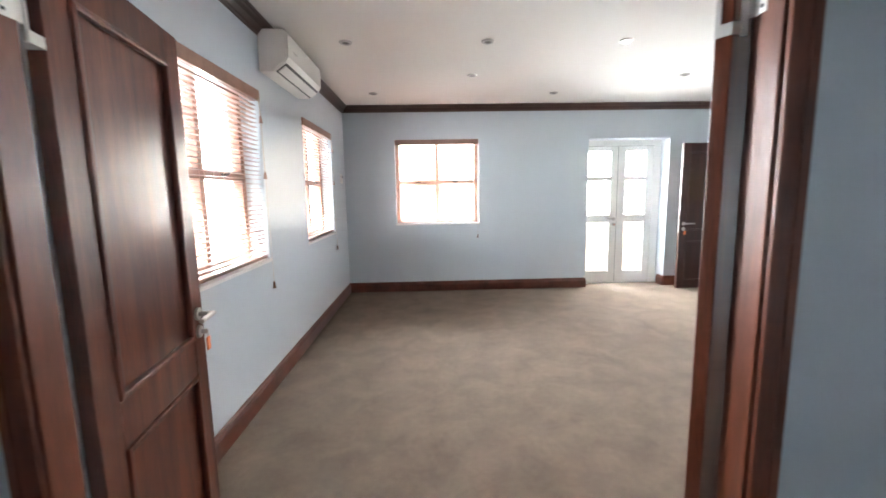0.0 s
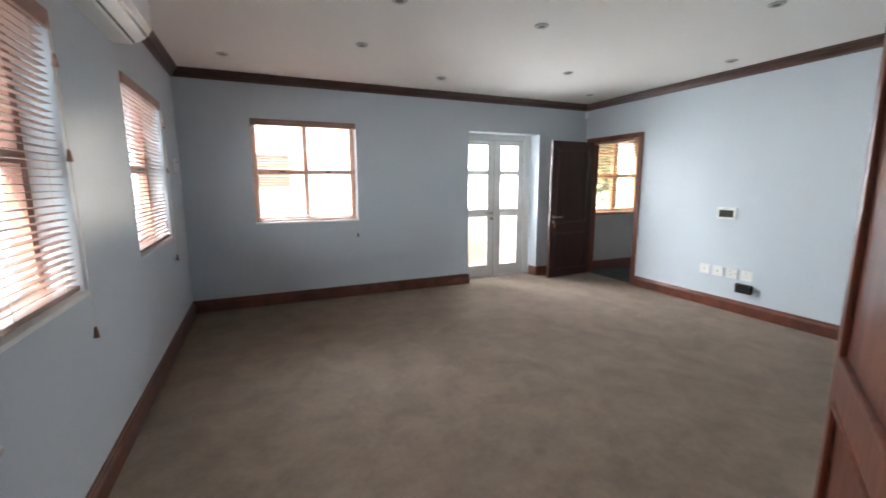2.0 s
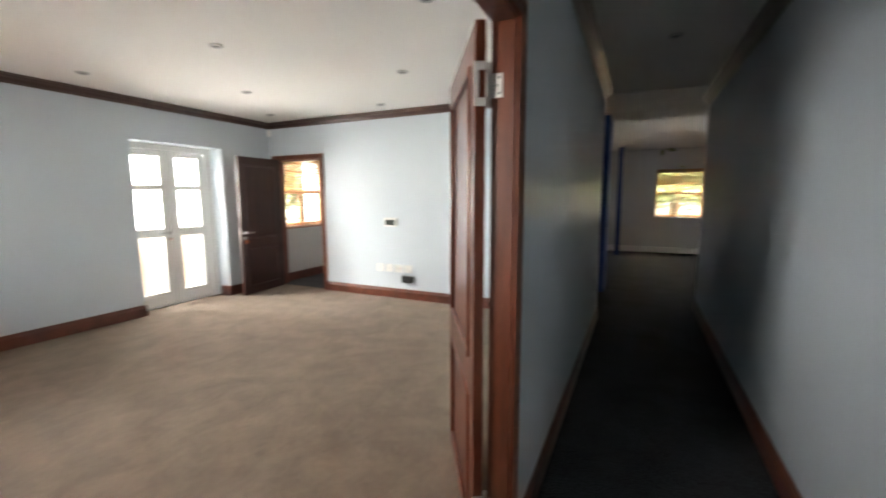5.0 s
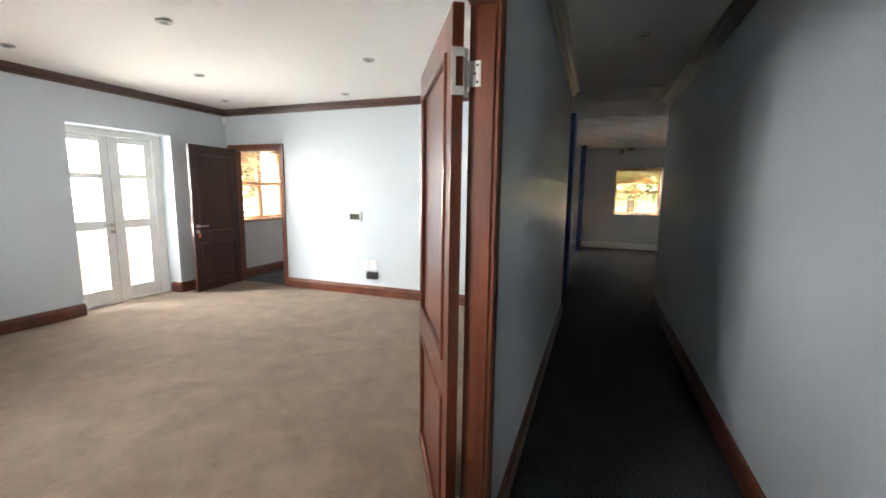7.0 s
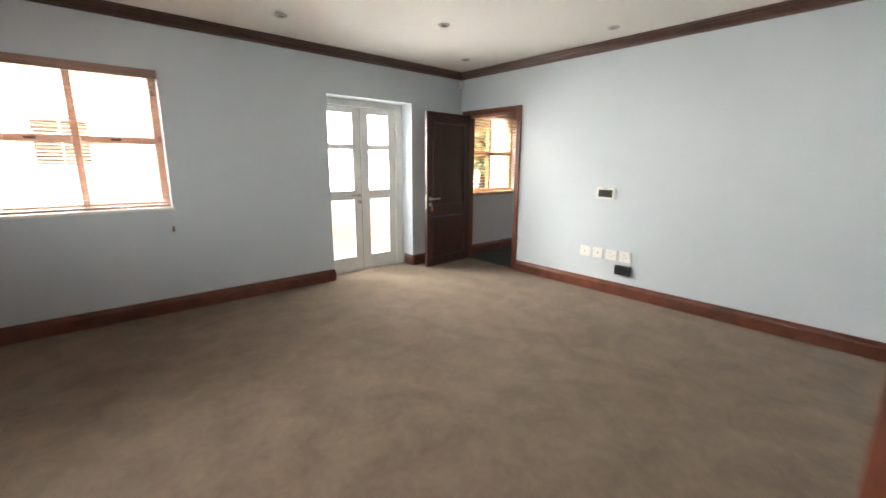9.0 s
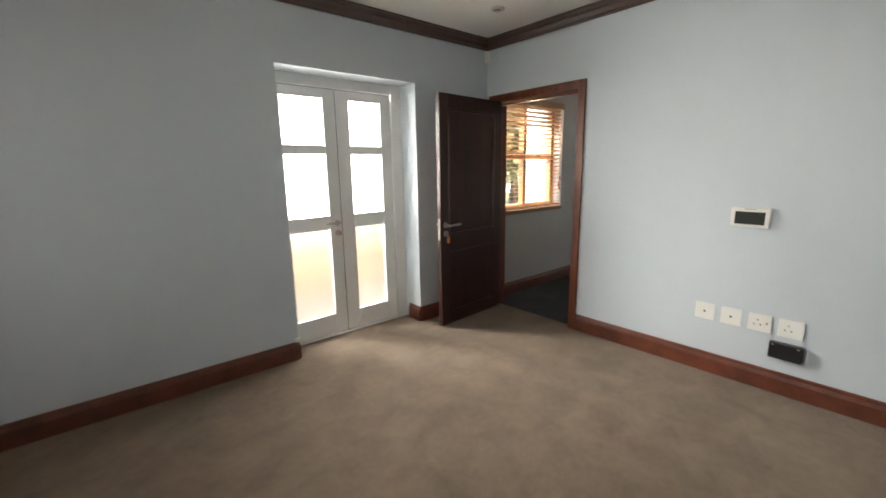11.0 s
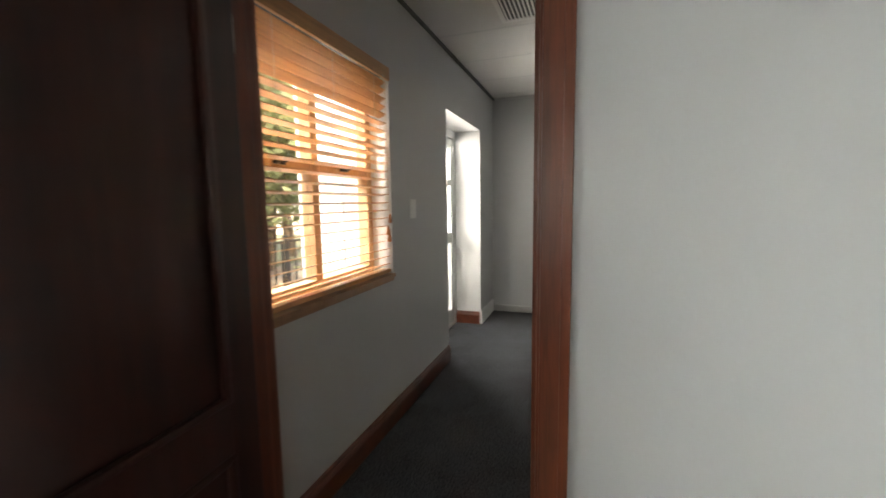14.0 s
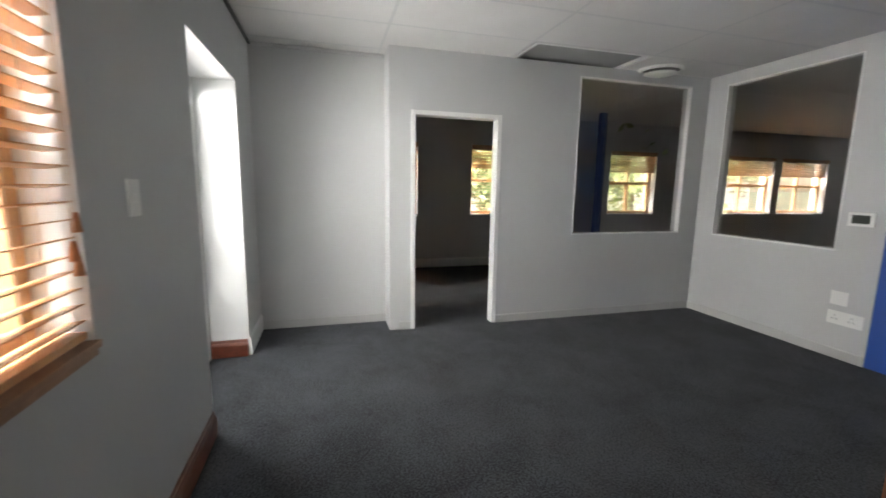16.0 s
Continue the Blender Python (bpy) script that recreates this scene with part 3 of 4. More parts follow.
# ---- terrace doors ----
def terrace_door(name, x0, x1, label, y=6.17, post=0.105, stiles=(0.118, 0.105)):
    th = thing(name, Matrix.Translation((x0, y, 0)), label, "french door", kind="structure")
    w, h = x1 - x0, 2.095
    part("door_frame", boxes((0, 0.013, 0, 0.09, 0, h + 0.04), (w - post, w, 0, 0.09, 0, h + 0.04), (0.013, w - post, 0, 0.09, h - 0.04, h + 0.04), (0.013, w - post, 0, 0.09, 0, 0.02), (0.013, w - post, 0.060, 0.088, 2.015, 2.054), bevel=0.003), M_WHITE, th)
    half = (w - post - 0.013) / 2
    for i in range(2):
        a = 0.013 + half * i + 0.003
        b = a + half - 0.006
        sa, sb = (0.08, 0.105) if i == 0 else stiles
        rows = ((0.19, 0.93), (1.045, 1.545), (1.615, 1.975))
        bs = [(a, a + sa, 0.012, 0.056, 0.025, 2.05), (b - sb, b, 0.012, 0.056, 0.025, 2.05)]
        for lo, hi in ((0.025, rows[0][0]), (rows[0][1], rows[1][0]), (rows[1][1], rows[2][0]), (rows[2][1], 2.05)):
            bs.append((a + sa, b - sb, 0.012, 0.056, lo, hi))
        leaf = part("door_leaf", boxes(*bs, bevel=0.004), M_WHITE, th, "white painted glazed leaf")
        for lo, hi in rows:
            p = part("pane", boxes((a + sa - 0.004, b - sb + 0.004, 0.032, 0.036, lo - 0.004, hi + 0.004)), M_FROST, leaf, "frosted glass pane")
            p.visible_shadow = False
        if i == 0:
            bm = boxes((b - 0.062, b - 0.022, 0.003, 0.012, 0.955, 1.005), bevel=0.002)
            cyl(bm, (b - 0.042, 0.012, 0.985), (b - 0.042, -0.045, 0.985), 0.009)
            cyl(bm, (b - 0.040, -0.045, 0.985), (b - 0.165, -0.048, 0.985), 0.009)
            part("handle", bm, M_STEEL, leaf, "satin steel lever handle", smooth=False)
            bm = bmesh.new()
            cyl(bm, (b - 0.042, 0.012, 0.90), (b - 0.042, 0.002, 0.90), 0.026, 20)
            part("lock_rosette", bm, M_STEEL, leaf, "round steel lock rosette")
            bm = boxes((b - 0.0435, b - 0.0405, -0.022, 0.001, 0.896, 0.904), (b - 0.0445, b - 0.0395, -0.048, -0.022, 0.882, 0.914), bevel=0.001)
            part("key", bm, M_KEY, leaf, "key with a reddish bow in the lock")
    mid = 0.013 + half
    bm = boxes((mid - 0.018, mid + 0.018, 0.0565, 0.072, 0.03, 2.045), bevel=0.003)
    part("cover_strip", bm, M_WHITE, th)
    # Black strips added in the gaps: they draw dark joints and stop lamp light.
    for b in ((mid - 0.0022, mid + 0.0022, 0.016, 0.052, 0.021, 2.0505), (0.0135, 0.0157, 0.02, 0.052, 0.021, 2.0545), (w - post - 0.0027, w - post - 0.0005, 0.02, 0.052, 0.021, 2.0545),
              (0.016, w - post - 0.003, 0.02, 0.052, 2.0508, 2.0542)):
        part("gap_strip", boxes(b), M_DARK, th, "black strip added to darken the door gap")
    return th


terrace_door("door_terrace_main", FD[0], FD[1], "white painted double terrace door with frosted panes")
terrace_door("door_terrace_office", OA[0], OA[1], "white painted double terrace door with frosted panes", 6.235, 0.045, (0.105, 0.08))


# ---- panelled doors ----
def strip(bm, p, q, z0, z1, th=0.0025):
    """An upright metal strip between two points of the plan."""
    p, q = Vector((p[0], p[1], 0)), Vector((q[0], q[1], 0))
    d = q - p
    if d.length < 1e-4:
        return
    n = Vector((-d.y, d.x, 0)).normalized() * th / 2
    vs = [bm.verts.new((v.x, v.y, z)) for z in (z0, z1) for v in (p - n, q - n, p + n, q + n)]
    for f in ((0, 2, 3, 1), (4, 5, 7, 6), (0, 1, 5, 4), (2, 6, 7, 3), (0, 4, 6, 2), (1, 3, 7, 5)):
        bm.faces.new([vs[i] for i in f])


def panel_door(m, w, label, hinge_side=1, hinges=True, t=0.042, h=2.02, knob=1, jamb=None, wood=None):
    """Local: hinge at the origin, leaf along +x, thickness along +y."""
    wood = wood or M_WOOD
    th = thing("panelled_door", m, label, "door", "mahogany panelled doors")
    s, z0 = 0.100, 0.012
    rows = ((0.115, 0.685), (0.832, h - 0.105))
    bm = boxes((0, s, 0, t, z0, z0 + h), (w - s, w, 0, t, z0, z0 + h), (s, w - s, 0, t, z0, rows[0][0]), (s, w - s, 0, t, rows[0][1], rows[1][0]),
               (s, w - s, 0, t, rows[1][1], z0 + h), bevel=0.003)
    part("leaf_frame", bm, wood, th, "mahogany stiles and rails")
    for lo, hi in rows:
        bm = boxes((s - 0.005, w - s + 0.005, t / 2 - 0.007, t / 2 + 0.007, lo - 0.005, hi + 0.005))
        p = part("door_panel", bm, wood, th, "flat mahogany panel")
        bm = bmesh.new()
        for ya, yb in ((-0.009, t / 2 - 0.007), (t / 2 + 0.007, t + 0.009)):
            for bx in ((s, s + 0.022, ya, yb, lo, hi), (w - s - 0.022, w - s, ya, yb, lo, hi), (s + 0.016, w - s - 0.016, ya, yb, lo, lo + 0.022),
                       (s + 0.016, w - s - 0.016, ya, yb, hi - 0.022, hi)):
                box(bm, *bx, bevel=0.0075)
        part("moulding", bm, wood, p)
    zh, xh = 0.93, w - 0.055
    for sgn, yf in (((-1, 0.0), (1, t)) if knob else ()):
        bm = bmesh.new()
        cyl(bm, (xh, yf, zh), (xh, yf + sgn * 0.009, zh), 0.026, 20)
        cyl(bm, (xh, yf + sgn * 0.009, zh), (xh, yf + sgn * 0.062, zh), 0.010, 12)
        cyl(bm, (xh + 0.009, yf + sgn * 0.062, zh), (xh - 0.125, yf + sgn * 0.064, zh + 0.002), 0.0095, 12)
        hd = part("handle", bm, M_STEEL, th, "satin steel lever handle")
        bm = bmesh.new()
        cyl(bm, (xh, yf, zh - 0.075), (xh, yf + sgn * 0.009, zh - 0.075), 0.026, 20)
        part("lock_rosette", bm, M_STEEL, th, "round steel lock rosette")
    if knob:
        sg, yf = (-1, 0.0) if knob < 0 else (1, t)
        bm = boxes((xh - 0.0015, xh + 0.0015, min(yf, yf + sg * 0.035), max(yf, yf + sg * 0.035), zh - 0.085, zh - 0.066))
        cyl(bm, (xh, yf + sg * 0.035, zh - 0.066), (xh, yf + sg * 0.035, zh - 0.105), 0.0015, 6)
        k = part("key", bm, M_STEEL, th, "steel key in the lock")
        part("key_tag", boxes((xh - 0.016, xh + 0.016, yf + sg * 0.035 - 0.003, yf + sg * 0.035 + 0.003, zh - 0.155, zh - 0.10), bevel=0.002), M_TAG, k, "orange plastic key tag")
    part("lock_plate", boxes((w - 0.001, w + 0.0025, t / 2 - 0.012, t / 2 + 0.012, zh - 0.13, zh + 0.06), bevel=0.0008), M_STEEL, th, "steel lock face plate")
    for z in (0.25, 1.828) if hinges else ():
        if jamb:
            # parliament hinge: a cut-out plate on the leaf's edge, a knuckle standing clear, a plate on the frame
            face, y0, y1, kx, ky = jamb
            k = m.inverted() @ Vector((kx, ky, 0))
            bm = bmesh.new()
            near = 0.0 if k.y > t / 2 else t
            for lo, hi in ((0.045, 0.072), (-0.072, -0.045)):
                strip(bm, (-0.002, near), (-0.002, t - near), z + lo, z + hi)
                strip(bm, (-0.002, t - near), k, z + lo, z + hi)
            strip(bm, (-0.002, near), (-0.002, near + (0.012 if near == 0 else -0.012)), z - 0.045, z + 0.045)
            cyl(bm, (k.x, k.y, z - 0.074), (k.x, k.y, z + 0.074), 0.0065, 12)
            hg = part("hinge", bm, M_HINGE, th, "steel parliament hinge")
            bm = bmesh.new()
            inv = m.inverted()
            a, b = inv @ Vector((face, y0, 0)), inv @ Vector((face, y1, 0))
            strip(bm, a, b, z - 0.04, z + 0.04)
            strip(bm, b, k, z - 0.04, z + 0.04)
            part("hinge_plate", bm, M_HINGE, hg, "screwed steel plate on the frame")
            sx = -1 if face > 0 else 1
            bm = bmesh.new()
            for yy, zz in ((0.3, 0.026), (0.3, -0.026), (0.55, 0.0)):
                q = y0 + (y1 - y0) * yy
                cyl(bm, inv @ Vector((face, q, z + zz)), inv @ Vector((face + sx * 0.003, q, z + zz)), 0.0042, 10)
            part("screw", bm, M_DARK, hg, "dark screw heads")
        else:
            bm = boxes((-0.003, 0.0, 0.002, t - 0.002, z - 0.05, z + 0.05))
            yb = -0.006 if hinge_side < 0 else t + 0.006
            cyl(bm, (-0.006, yb, z - 0.052), (-0.006, yb, z + 0.052), 0.007, 10)
            part("hinge", bm, M_STEEL, th, "steel butt hinge")
    return th


# double doors: hinged on the room side of the lining, both standing open
panel_door(Matrix.Translation((0.561, 0.996, 0)) @ pose(0, 0, 0, 0, 0, 29.6), 0.88,
           "open mahogany panelled leaf, the wider of the double door", knob=0, jamb=(0.5985, 0.950, 0.986, 0.586, 0.996), t=0.038)
panel_door(Matrix.Translation((-1.003, 0.971, 0)) @ pose(0, 0, 0, 0, 0, 98.1) @ Matrix.Translation((0.10, 0.0, 0)), 0.72, "open mahogany panelled leaf with a lever handle and keys", knob=-1,
           jamb=(-0.9985, 0.945, 0.985, -1.004, 1.010))
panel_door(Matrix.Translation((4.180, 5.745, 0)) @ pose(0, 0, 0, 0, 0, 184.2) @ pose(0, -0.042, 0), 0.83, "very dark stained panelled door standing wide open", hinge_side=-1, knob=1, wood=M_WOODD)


# ---- fittings in the large room ----
def air_conditioner(m):
    """Local: x along the wall, y out of the wall, z up."""
    th = thing("air_conditioner", m, "white split air conditioner hung high on the wall", "air conditioner")
    L, prof = 0.89, [(0, 0.0), (0.095, -0.004), (0.190, 0.062), (0.203, 0.085), (0.205, 0.16), (0.203, 0.255), (0.188, 0.276), (0.16, 0.28), (0, 0.28)]
    bm = bmesh.new()
    prism(bm, prof, (0, 0, 0), (L, 0, 0), (0, 1, 0))
    bmesh.ops.bevel(bm, geom=[e for e in bm.edges if abs((e.verts[0].co - e.verts[1].co).x) < 1e-6], offset=0.008, segments=2, affect="EDGES")
    part("body", bm, M_PLASTIC, th)
    bm = bmesh.new()
    prism(bm, [(0.2035, 0.088), (0.209, 0.092), (0.211, 0.16), (0.209, 0.248), (0.2035, 0.252)], (0.006, 0, 0), (L - 0.006, 0, 0), (0, 1, 0))
    part("front_panel", bm, M_PLASTIC, th)
    bm = bmesh.new()
    prism(bm, [(0.108, 0.002), (0.186, 0.057), (0.188, 0.054), (0.110, -0.001)], (0.03, 0, 0), (L - 0.03, 0, 0), (0, 1, 0))
    part("outlet_slot", bm, M_DARK, th, "dark air outlet slot")
    bm = bmesh.new()
    prism(bm, [(0.122, 0.004), (0.174, 0.041), (0.178, 0.036), (0.126, -0.001)], (0.034, 0, 0), (L - 0.034, 0, 0), (0, 1, 0))
    part("louvre", bm, M_PLASTIC, th)
    part("badge", boxes((L - 0.20, L - 0.12, 0.2105, 0.2125, 0.150, 0.160)), M_SKG, th, "small grey maker's mark")
    return th


air_conditioner(Matrix.Translation((XW + 0.001, 4.00, 2.285)) @ pose(0, 0, 0, 0, 0, -90))


def downlight(x, y, z):
    th = thing("downlight", Matrix.Translation((x, y, z)), "small round recessed downlight, switched off", "downlight", "ceiling downlights")
    bm = bmesh.new()
    r = [(0.030, -0.012), (0.046, -0.012), (0.052, -0.006), (0.053, -0.0005), (0.040, -0.0005), (0.030, -0.004)]
    k = 24
    rings = [[bm.verts.new((q * math.cos(2 * math.pi * i / k), q * math.sin(2 * math.pi * i / k), h)) for i in range(k)] for q, h in r]
    for a in range(len(r)):
        for i in range(k):
            bm.faces.new((rings[a][i], rings[a][(i + 1) % k], rings[(a + 1) % len(r)][(i + 1) % k], rings[(a + 1) % len(r)][i]))
    part("trim_ring", bm, M_STEEL, th, "satin steel ring")
    bm = bmesh.new()
    cyl(bm, (0, 0, -0.001), (0, 0, -0.007), 0.031, 20)
    part("lamp", bm, M_LENS, th, "unlit glass lamp")
    return th


first = downlight(-0.77, 3.515, H)
for x, y in ((0.36, 3.51), (1.485, 3.51), (3.77, 3.53), (-0.78, 5.22), (1.42, 5.27), (3.64, 5.31), (0.333, 4.475), (2.595, 4.52), (2.69, 2.57), (0.38, 2.54), (-0.78, 1.70), (1.50, 1.70), (3.75, 1.70)):
    copy_thing(first, Matrix.Translation((x, y, H)))
copy_thing(first, Matrix.Translation((2.79, 0.33, H)))


def wall_plate(name, m, w, h, label, kind, group="", dots=(), rocker=None):
    """Local: x along the wall, y out of it, origin at the plate's middle."""
    th = thing(name, m, label, kind, group)
    part("plate", boxes((-w / 2, w / 2, 0.0005, 0.010, -h / 2, h / 2), bevel=0.003), M_PLASTIC, th)
    for x, z, r, mt in dots:
        bm = bmesh.new()
        cyl(bm, (x, 0.0095, z), (x, 0.0112, z), r, 10)
        part("socket_hole", bm, mt, th)
    if rocker:
        part("switch_rocker", boxes((rocker[0] - 0.009, rocker[0] + 0.009, 0.009, 0.014, rocker[1] - 0.016, rocker[1] + 0.016), bevel=0.002), M_PLASTIC, th)
    return th


M_RED = material("red_switch", (0.55, 0.05, 0.03), 0.4, var=0.05, bump=0)
face_w = lambda y, z: Matrix.Translation((XE, y, z)) @ pose(0, 0, 0, 0, 0, 90)
face_n = lambda x, z: Matrix.Translation((x, YN, z)) @ pose(0, 0, 0, 0, 0, 180)
tri = [(-0.006, -0.012, 0.0045, M_DARK), (0.026, -0.012, 0.0045, M_DARK), (0.010, 0.018, 0.0045, M_DARK)]
wall_plate("data_socket", face_w(3.872, 0.43), 0.118, 0.112, "white square data outlet plate on the wall", "wall socket", "row of wall plates", [(0, 0, 0.007, M_DARK)])
wall_plate("data_socket", face_w(3.718, 0.43), 0.118, 0.112, "white square data outlet plate on the wall", "wall socket", "row of wall plates", [(0, 0, 0.007, M_DARK)])
wall_plate("power_socket", face_w(3.563, 0.43), 0.122, 0.112, "white power socket with a red switch", "wall socket", "row of wall plates", tri + [(-0.038, 0.004, 0.006, M_RED)])
wall_plate("power_socket", face_w(3.408, 0.43), 0.122, 0.112, "white three-pin power socket", "wall socket", "row of wall plates", tri, rocker=(-0.04, 0.03))

th = thing("wall_panel", face_w(3.68, 1.09), "white wall control panel with a dark screen", "control panel")
part("housing", boxes((-0.103, 0.103, 0.0005, 0.026, -0.062, 0.062), bevel=0.008), M_PLASTIC, th)
part("screen", boxes((-0.078, 0.078, 0.0255, 0.0275, -0.042, 0.036), bevel=0.001), M_SCREEN, th, "dark grey display")
part("button_strip", boxes((-0.03, 0.03, 0.0262, 0.028, 0.048, 0.056)), M_SKG, th)
th = thing("black_box", face_w(3.415, 0.288), "black plastic junction box on the wall", "junction box")
part("housing", boxes((-0.082, 0.082, 0.0005, 0.045, -0.051, 0.051), bevel=0.008), M_DARK, th)
for x in (-0.062, 0.062):
    part("cover_screw", boxes((x - 0.006, x + 0.006, 0.0445, 0.0462, 0.034, 0.040), bevel=0.001), M_STEEL, th, "bright screw in the cover's corner")
th = thing("alarm_sensor", Matrix.Translation((XE - 0.045, YN - 0.045, 2.455)) @ pose(0, 0, 0, 0, 0, -45), "white alarm sensor in the room corner", "alarm sensor")
part("housing", boxes((-0.030, 0.030, -0.02, 0.022, -0.05, 0.05), bevel=0.010), M_PLASTIC, th)
part("lens", boxes((-0.020, 0.020, -0.026, -0.019, -0.03, 0.012), bevel=0.003), M_WHITE, th, "milky sensor lens")
th = thing("thermostat", Matrix.Translation((XW, 5.66, 1.62)) @ pose(0, 0, 0, 0, 0, -90), "small white wall controller", "controller")
part("housing", boxes((-0.04, 0.04, 0.0005, 0.022, -0.06, 0.06), bevel=0.005), M_PLASTIC, th)
part("display", boxes((-0.022, 0.022, 0.0215, 0.0232, 0.015, 0.04)), M_SCREEN, th)
th = thing("skirting_end_cap", Matrix.Translation((FD[0] + 0.002, YN - 0.012, 0.141)), "small white plastic block on the skirting end", "door stop")
part("block", boxes((-0.030, 0.012, -0.012, 0.012, 0.0, 0.028), bevel=0.004), M_PLASTIC, th)

# ---- fittings in the grey office ----
wall_plate("light_switch", face_n(5.835, 1.33), 0.085, 0.125, "white light switch plate between window and terrace door", "light switch", rocker=(0.0, 0.0))
face_s = lambda x, z: Matrix.Translation((x, 1.20, z))
wall_plate("data_socket", face_s(6.545, 0.51), 0.12, 0.115, "white blank outlet plate on the partition", "wall socket")
wall_plate("power_socket", face_s(6.485, 0.345), 0.25, 0.112, "white double power socket on the partition", "wall socket", "", [(d + x, z, r, mt) for d in (-0.06, 0.06) for x, z, r, mt in tri])
th = thing("wall_panel", face_s(6.475, 1.175), "white wall control panel with a dark screen", "control panel")
part("housing", boxes((-0.088, 0.088, 0.0005, 0.026, -0.057, 0.057), bevel=0.008), M_PLASTIC, th)
part("screen", boxes((-0.060, 0.060, 0.0255, 0.0275, -0.034, 0.034), bevel=0.001), M_SCREEN, th, "dark display")
th = thing("ceiling_light", Matrix.Translation((7.868, 2.968, HO)), "recessed ceiling light panel, switched off", "ceiling light")
part("frame", boxes((-0.292, -0.262, -0.598, 0.598, -0.004, 0.05), (0.262, 0.292, -0.598, 0.598, -0.004, 0.05), (-0.262, 0.262, -0.598, -0.568, -0.004, 0.05), (-0.262, 0.262, 0.568, 0.598, -0.004, 0.05)), M_WHITE, th)
part("diffuser", boxes((-0.262, 0.262, -0.568, 0.568, 0.03, 0.04)), M_PANEL, th, "dull grey diffuser")
th = thing("air_diffuser", Matrix.Translation((7.92, 1.98, HO)), "round white ceiling air diffuser", "air vent")
bm = bmesh.new()
bmesh.ops.create_cone(bm, cap_ends=False, segments=40, radius1=0.188, radius2=0.222, depth=0.022, matrix=Matrix.Translation((0, 0, -0.014)))
bmesh.ops.solidify(bm, geom=bm.faces[:], thickness=0.006)
part("diffuser_ring", bm, M_WHITE, th)
bm = bmesh.new()
cyl(bm, (0, 0, -0.008), (0, 0, -0.0005), 0.186, 40)
part("throat", bm, M_DARK, th, "dark throat between ring and disc")
bm = bmesh.new()
bmesh.ops.create_cone(bm, cap_ends=True, segments=40, radius1=0.110, radius2=0.160, depth=0.014, matrix=Matrix.Translation((0, 0, -0.049)))
cyl(bm, (0, 0, -0.045), (0, 0, -0.006), 0.020, 12)
part("centre_disc", bm, M_WHITE, th)


def ceiling_vent(x, y, w):
    th = thing("ceiling_vent", Matrix.Translation((x, y, HO - 0.001)), "white slatted air return grille in the tile ceiling", "air vent")
    h = w / 2
    part("frame", boxes((-h, -h + 0.03, -h, h, -0.010, 0), (h - 0.03, h, -h, h, -0.010, 0), (-h + 0.03, h - 0.03, -h, -h + 0.03, -0.010, 0), (-h + 0.03, h - 0.03, h - 0.03, h, -0.010, 0), bevel=0.002), M_WHITE, th)
    part("backing", boxes((-h + 0.03, h - 0.03, -h + 0.03, h - 0.03, -0.002, 0)), M_DARK, th, "dark duct opening")
    slat = mesh("slat", boxes((-h + 0.03, h - 0.03, -0.007, 0.007, -0.0010, 0.0010)), M_WHITE)
    n = int((w - 0.06) / 0.026)
    for k in range(n):
        part("slat", slat, M_WHITE, th).matrix_local = pose(0, -h + 0.03 + (k + 0.5) * (w - 0.06) / n, -0.0075, 24, 0, 0)


ceiling_vent(5.98, 5.15, 0.54)

# ---- outside ----
structure("ground", boxes((-1500, 1500, -1500, 1500, -0.6, -0.16)), M_GRASS, "dry ground round the building", "ground")
structure("terrace", boxes((-4, 14, YOUT + 0.002, 11.5, -0.158, -0.03)), M_PAVE, "sunlit paved terrace", "terrace")
structure("terrace_wall", boxes((1.1, 4.3, 7.55, 7.72, -0.03, 0.72), bevel=0.01), M_PEACH, "low peach plastered terrace wall", "wall")
structure("terrace_column", boxes((6.02, 6.95, 6.62, 7.02, -0.03, 3.0), bevel=0.01), M_OUT, "white plastered terrace column", "column")


def railing(x0, x1, y):
    th = thing("terrace_railing", Matrix.Translation((x0, y, -0.03)), "dark wrought iron terrace railing", "railing")
    L = x1 - x0
    for z in (0.12, 0.90):
        part("rail", boxes((0, L, -0.018, 0.018, z, z + 0.03), bevel=0.004), M_DARK, th)
    n = int(L / 0.13)
    bm = bmesh.new()
    box(bm, -0.007, 0.007, -0.007, 0.007, 0.15, 0.90)
    me = mesh("baluster", bm, M_DARK)
    for i in range(1, n):
        part("baluster", me, M_DARK, th).location.x = i * L / n
    for x in (0, L / 2, L):
        part("post", boxes((x - 0.025, x + 0.025, -0.025, 0.025, 0, 1.0), bevel=0.004), M_DARK, th)


railing(5.0, 10.4, 8.6)


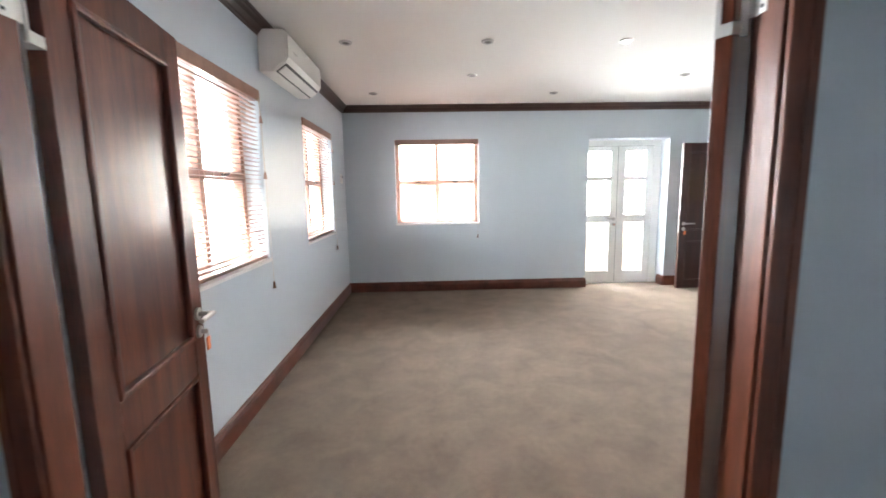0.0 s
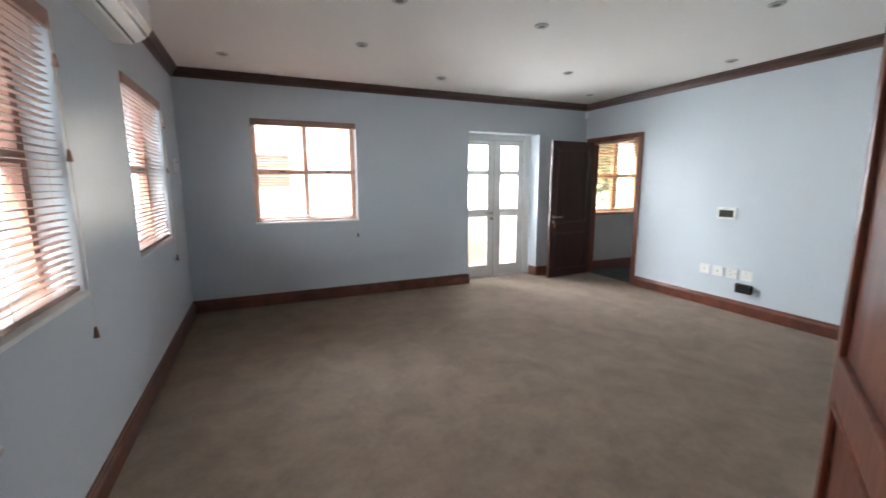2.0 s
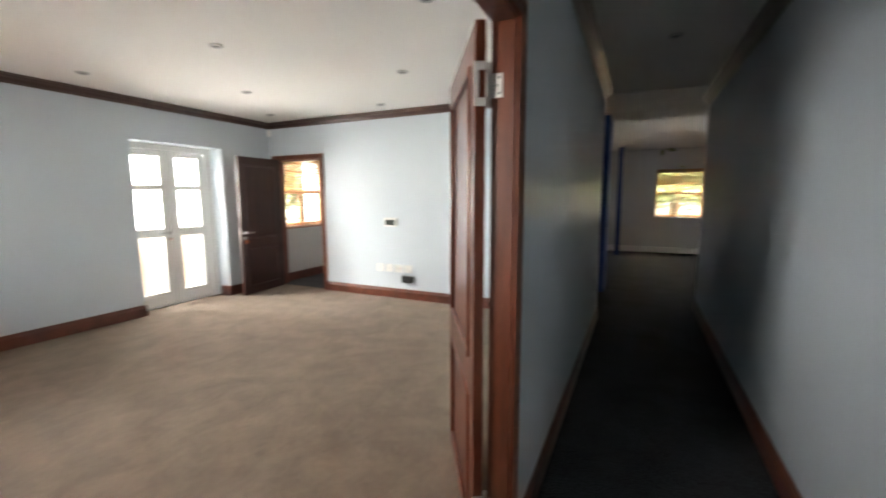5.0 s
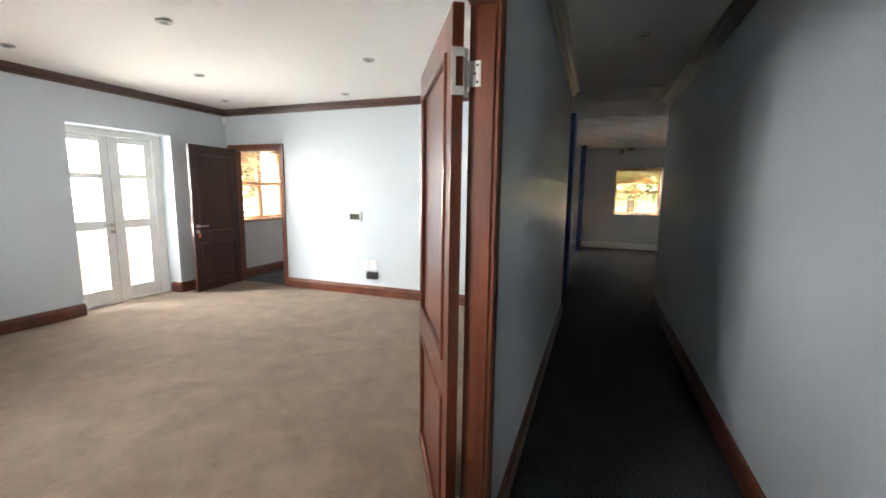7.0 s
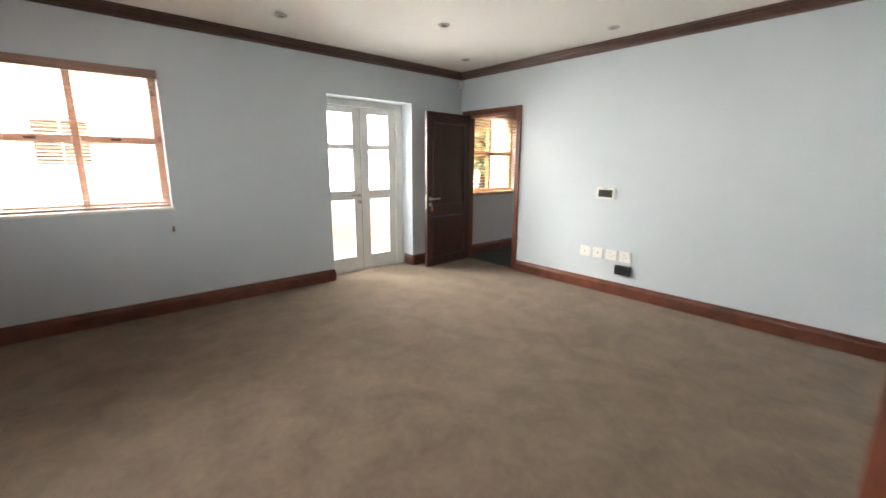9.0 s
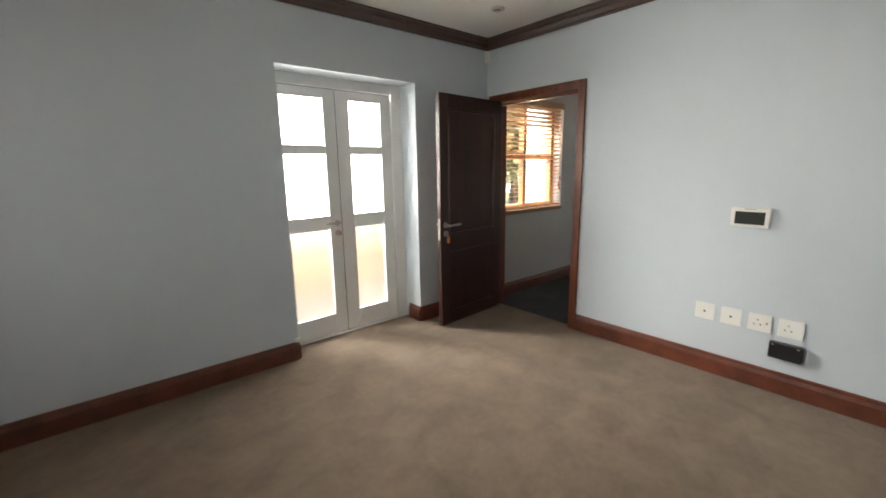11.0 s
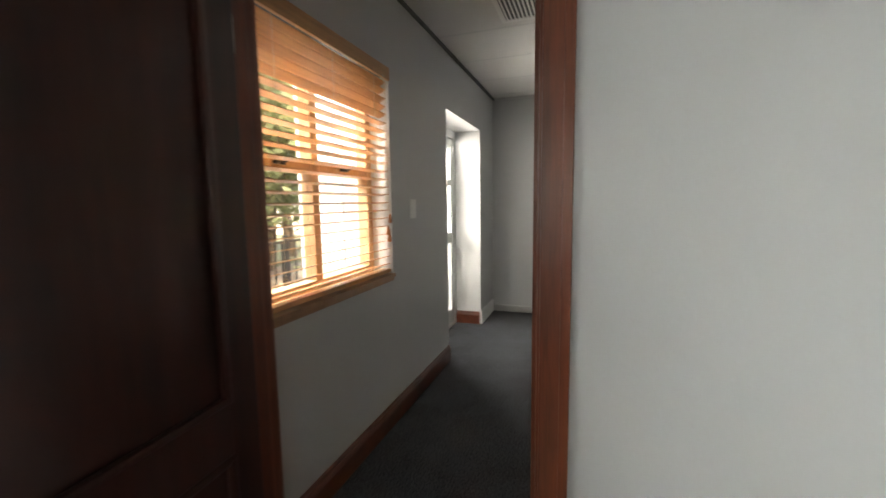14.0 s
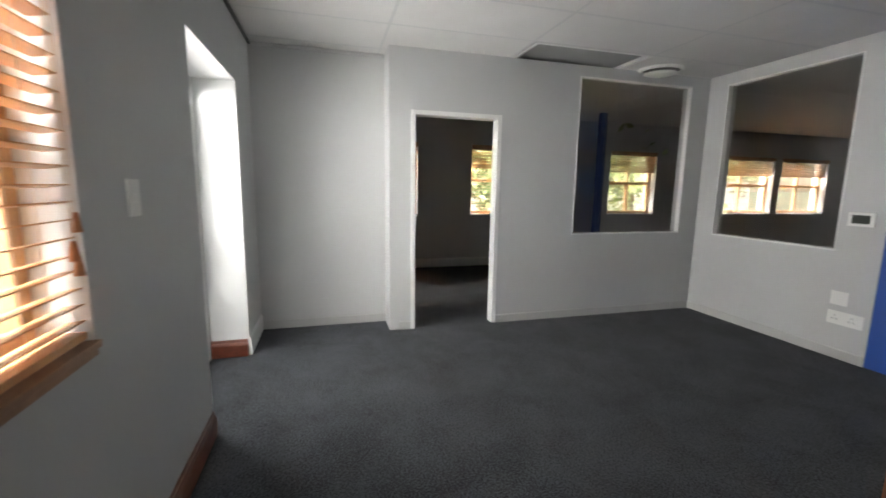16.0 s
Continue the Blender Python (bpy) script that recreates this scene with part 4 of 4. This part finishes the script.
def neighbour_house():
    th = thing("neighbour_house", Matrix.Translation((0, 14, -0.16)), "white plastered house with brown louvred shutters", "house")
    bm = bmesh.new()
    for b in ((-9, -0.66, 0, 6, 0, 4.2), (0.37, 5.5, 0, 6, 0, 4.2), (-0.66, 0.37, 0, 6, 0, 1.40), (-0.66, 0.37, 0, 6, 2.44, 4.2)):
        box(bm, *b)
    part("wall", bm, M_OUT, th)
    bm = bmesh.new()
    prism(bm, [(0, 0), (3.4, 1.6), (6.8, 0)], (-9.3, -0.4, 4.2), (5.8, -0.4, 4.2), (0, 1, 0))
    part("roof", bm, M_ROOF, th)
    w = part("shutter", boxes((-0.66, -0.60, 0.02, 0.08, 1.40, 2.44), (0.31, 0.37, 0.02, 0.08, 1.40, 2.44), (-0.60, 0.31, 0.02, 0.08, 1.40, 1.46), (-0.60, 0.31, 0.02, 0.08, 2.38, 2.44),
             (-0.17, -0.12, 0.02, 0.08, 1.46, 2.38), (-0.60, 0.31, 0.15, 0.17, 1.40, 2.44)), M_SHUT, th, "brown louvred shutter")
    bm = bmesh.new()
    box(bm, -0.215, 0.215, -0.03, 0.03, -0.006, 0.006)
    me = mesh("slat", bm, M_SHUT)
    for cx in (-0.385, 0.095):
        for i in range(12):
            o = part("slat", me, M_SHUT, w)
            o.matrix_local = pose(cx, 0.06, 1.50 + i * 0.076, 35, 0, 0)
    return th


neighbour_house()


def tree(x, y, h, spread, seed, leaves=2600):
    rng = random.Random(seed)
    th = thing("tree", Matrix.Translation((x, y, -0.2)), "leafy green tree beyond the terrace", "tree", "garden trees")
    bm = bmesh.new()
    fork = Vector((rng.uniform(-0.2, 0.2), rng.uniform(-0.2, 0.2), h * 0.38))
    cyl(bm, (0, 0, 0), fork, 0.17, 10, 0.12)
    tips = []
    for i in range(9):
        a = 2 * math.pi * i / 9 + rng.uniform(-0.3, 0.3)
        q = rng.uniform(0.4, 1.0)
        tip = Vector((math.cos(a) * spread * q, math.sin(a) * spread * q, h * rng.uniform(0.30, 0.95)))
        knee = fork.lerp(tip, 0.5) + Vector((0, 0, 0.25))
        cyl(bm, fork, knee, 0.07, 7, 0.045)
        cyl(bm, knee, tip, 0.045, 6, 0.012)
        tips += [tip, knee.lerp(tip, 0.5), tip + Vector((rng.uniform(-0.6, 0.6), rng.uniform(-0.6, 0.6), rng.uniform(-0.3, 0.4)))]
    part("trunk", bm, M_BARK, th)
    verts, faces = [], []
    for i in range(leaves):
        c = rng.choice(tips) + Vector((rng.gauss(0, 0.42), rng.gauss(0, 0.42), rng.gauss(0, 0.34)))
        u = Vector((rng.gauss(0, 1), rng.gauss(0, 1), rng.gauss(0, 0.6))).normalized()
        v = u.cross(Vector((rng.gauss(0, 1), rng.gauss(0, 1), rng.gauss(0, 1)))).normalized()
        s = rng.uniform(0.07, 0.13)
        k = len(verts)
        verts += [c - u * s, c + v * s * 0.45, c + u * s, c - v * s * 0.45]
        faces.append((k, k + 1, k + 2, k + 3))
    me = bpy.data.meshes.new("crown")
    me.from_pydata(verts, [], faces)
    me.materials.append(M_LEAF)
    crown = part("crown", me, M_LEAF, th)
    crown["kind"] = "stuff"
    return th


for k, (x, y, h, sp, n) in enumerate(((6.9, 10.9, 4.6, 1.6, 6000), (8.6, 10.6, 5.0, 1.9, 9000), (10.4, 11.4, 5.2, 2.0, 9000), (13.4, 13.2, 5.4, 2.2, 4000), (7.6, 15.5, 6.0, 2.3, 4000),
                                      (13.2, 4.4, 4.2, 1.7, 6000), (13.4, 2.2, 4.2, 1.7, 7000), (13.2, -0.4, 4.0, 1.7, 7000), (14.6, -3.2, 5.0, 2.2, 5000), (15.5, -7.0, 5.5, 2.4, 5000), (16.0, 0.8, 6.0, 2.6, 5000))):
    tree(x, y, h, sp, 40 + k, n)
structure("garden_wall", boxes((6.0, 22, 20.0, 20.2, -0.16, 1.8), (21.0, 21.2, -16, 20.0, -0.16, 1.8)), M_OUT, "white plastered garden wall", "wall")
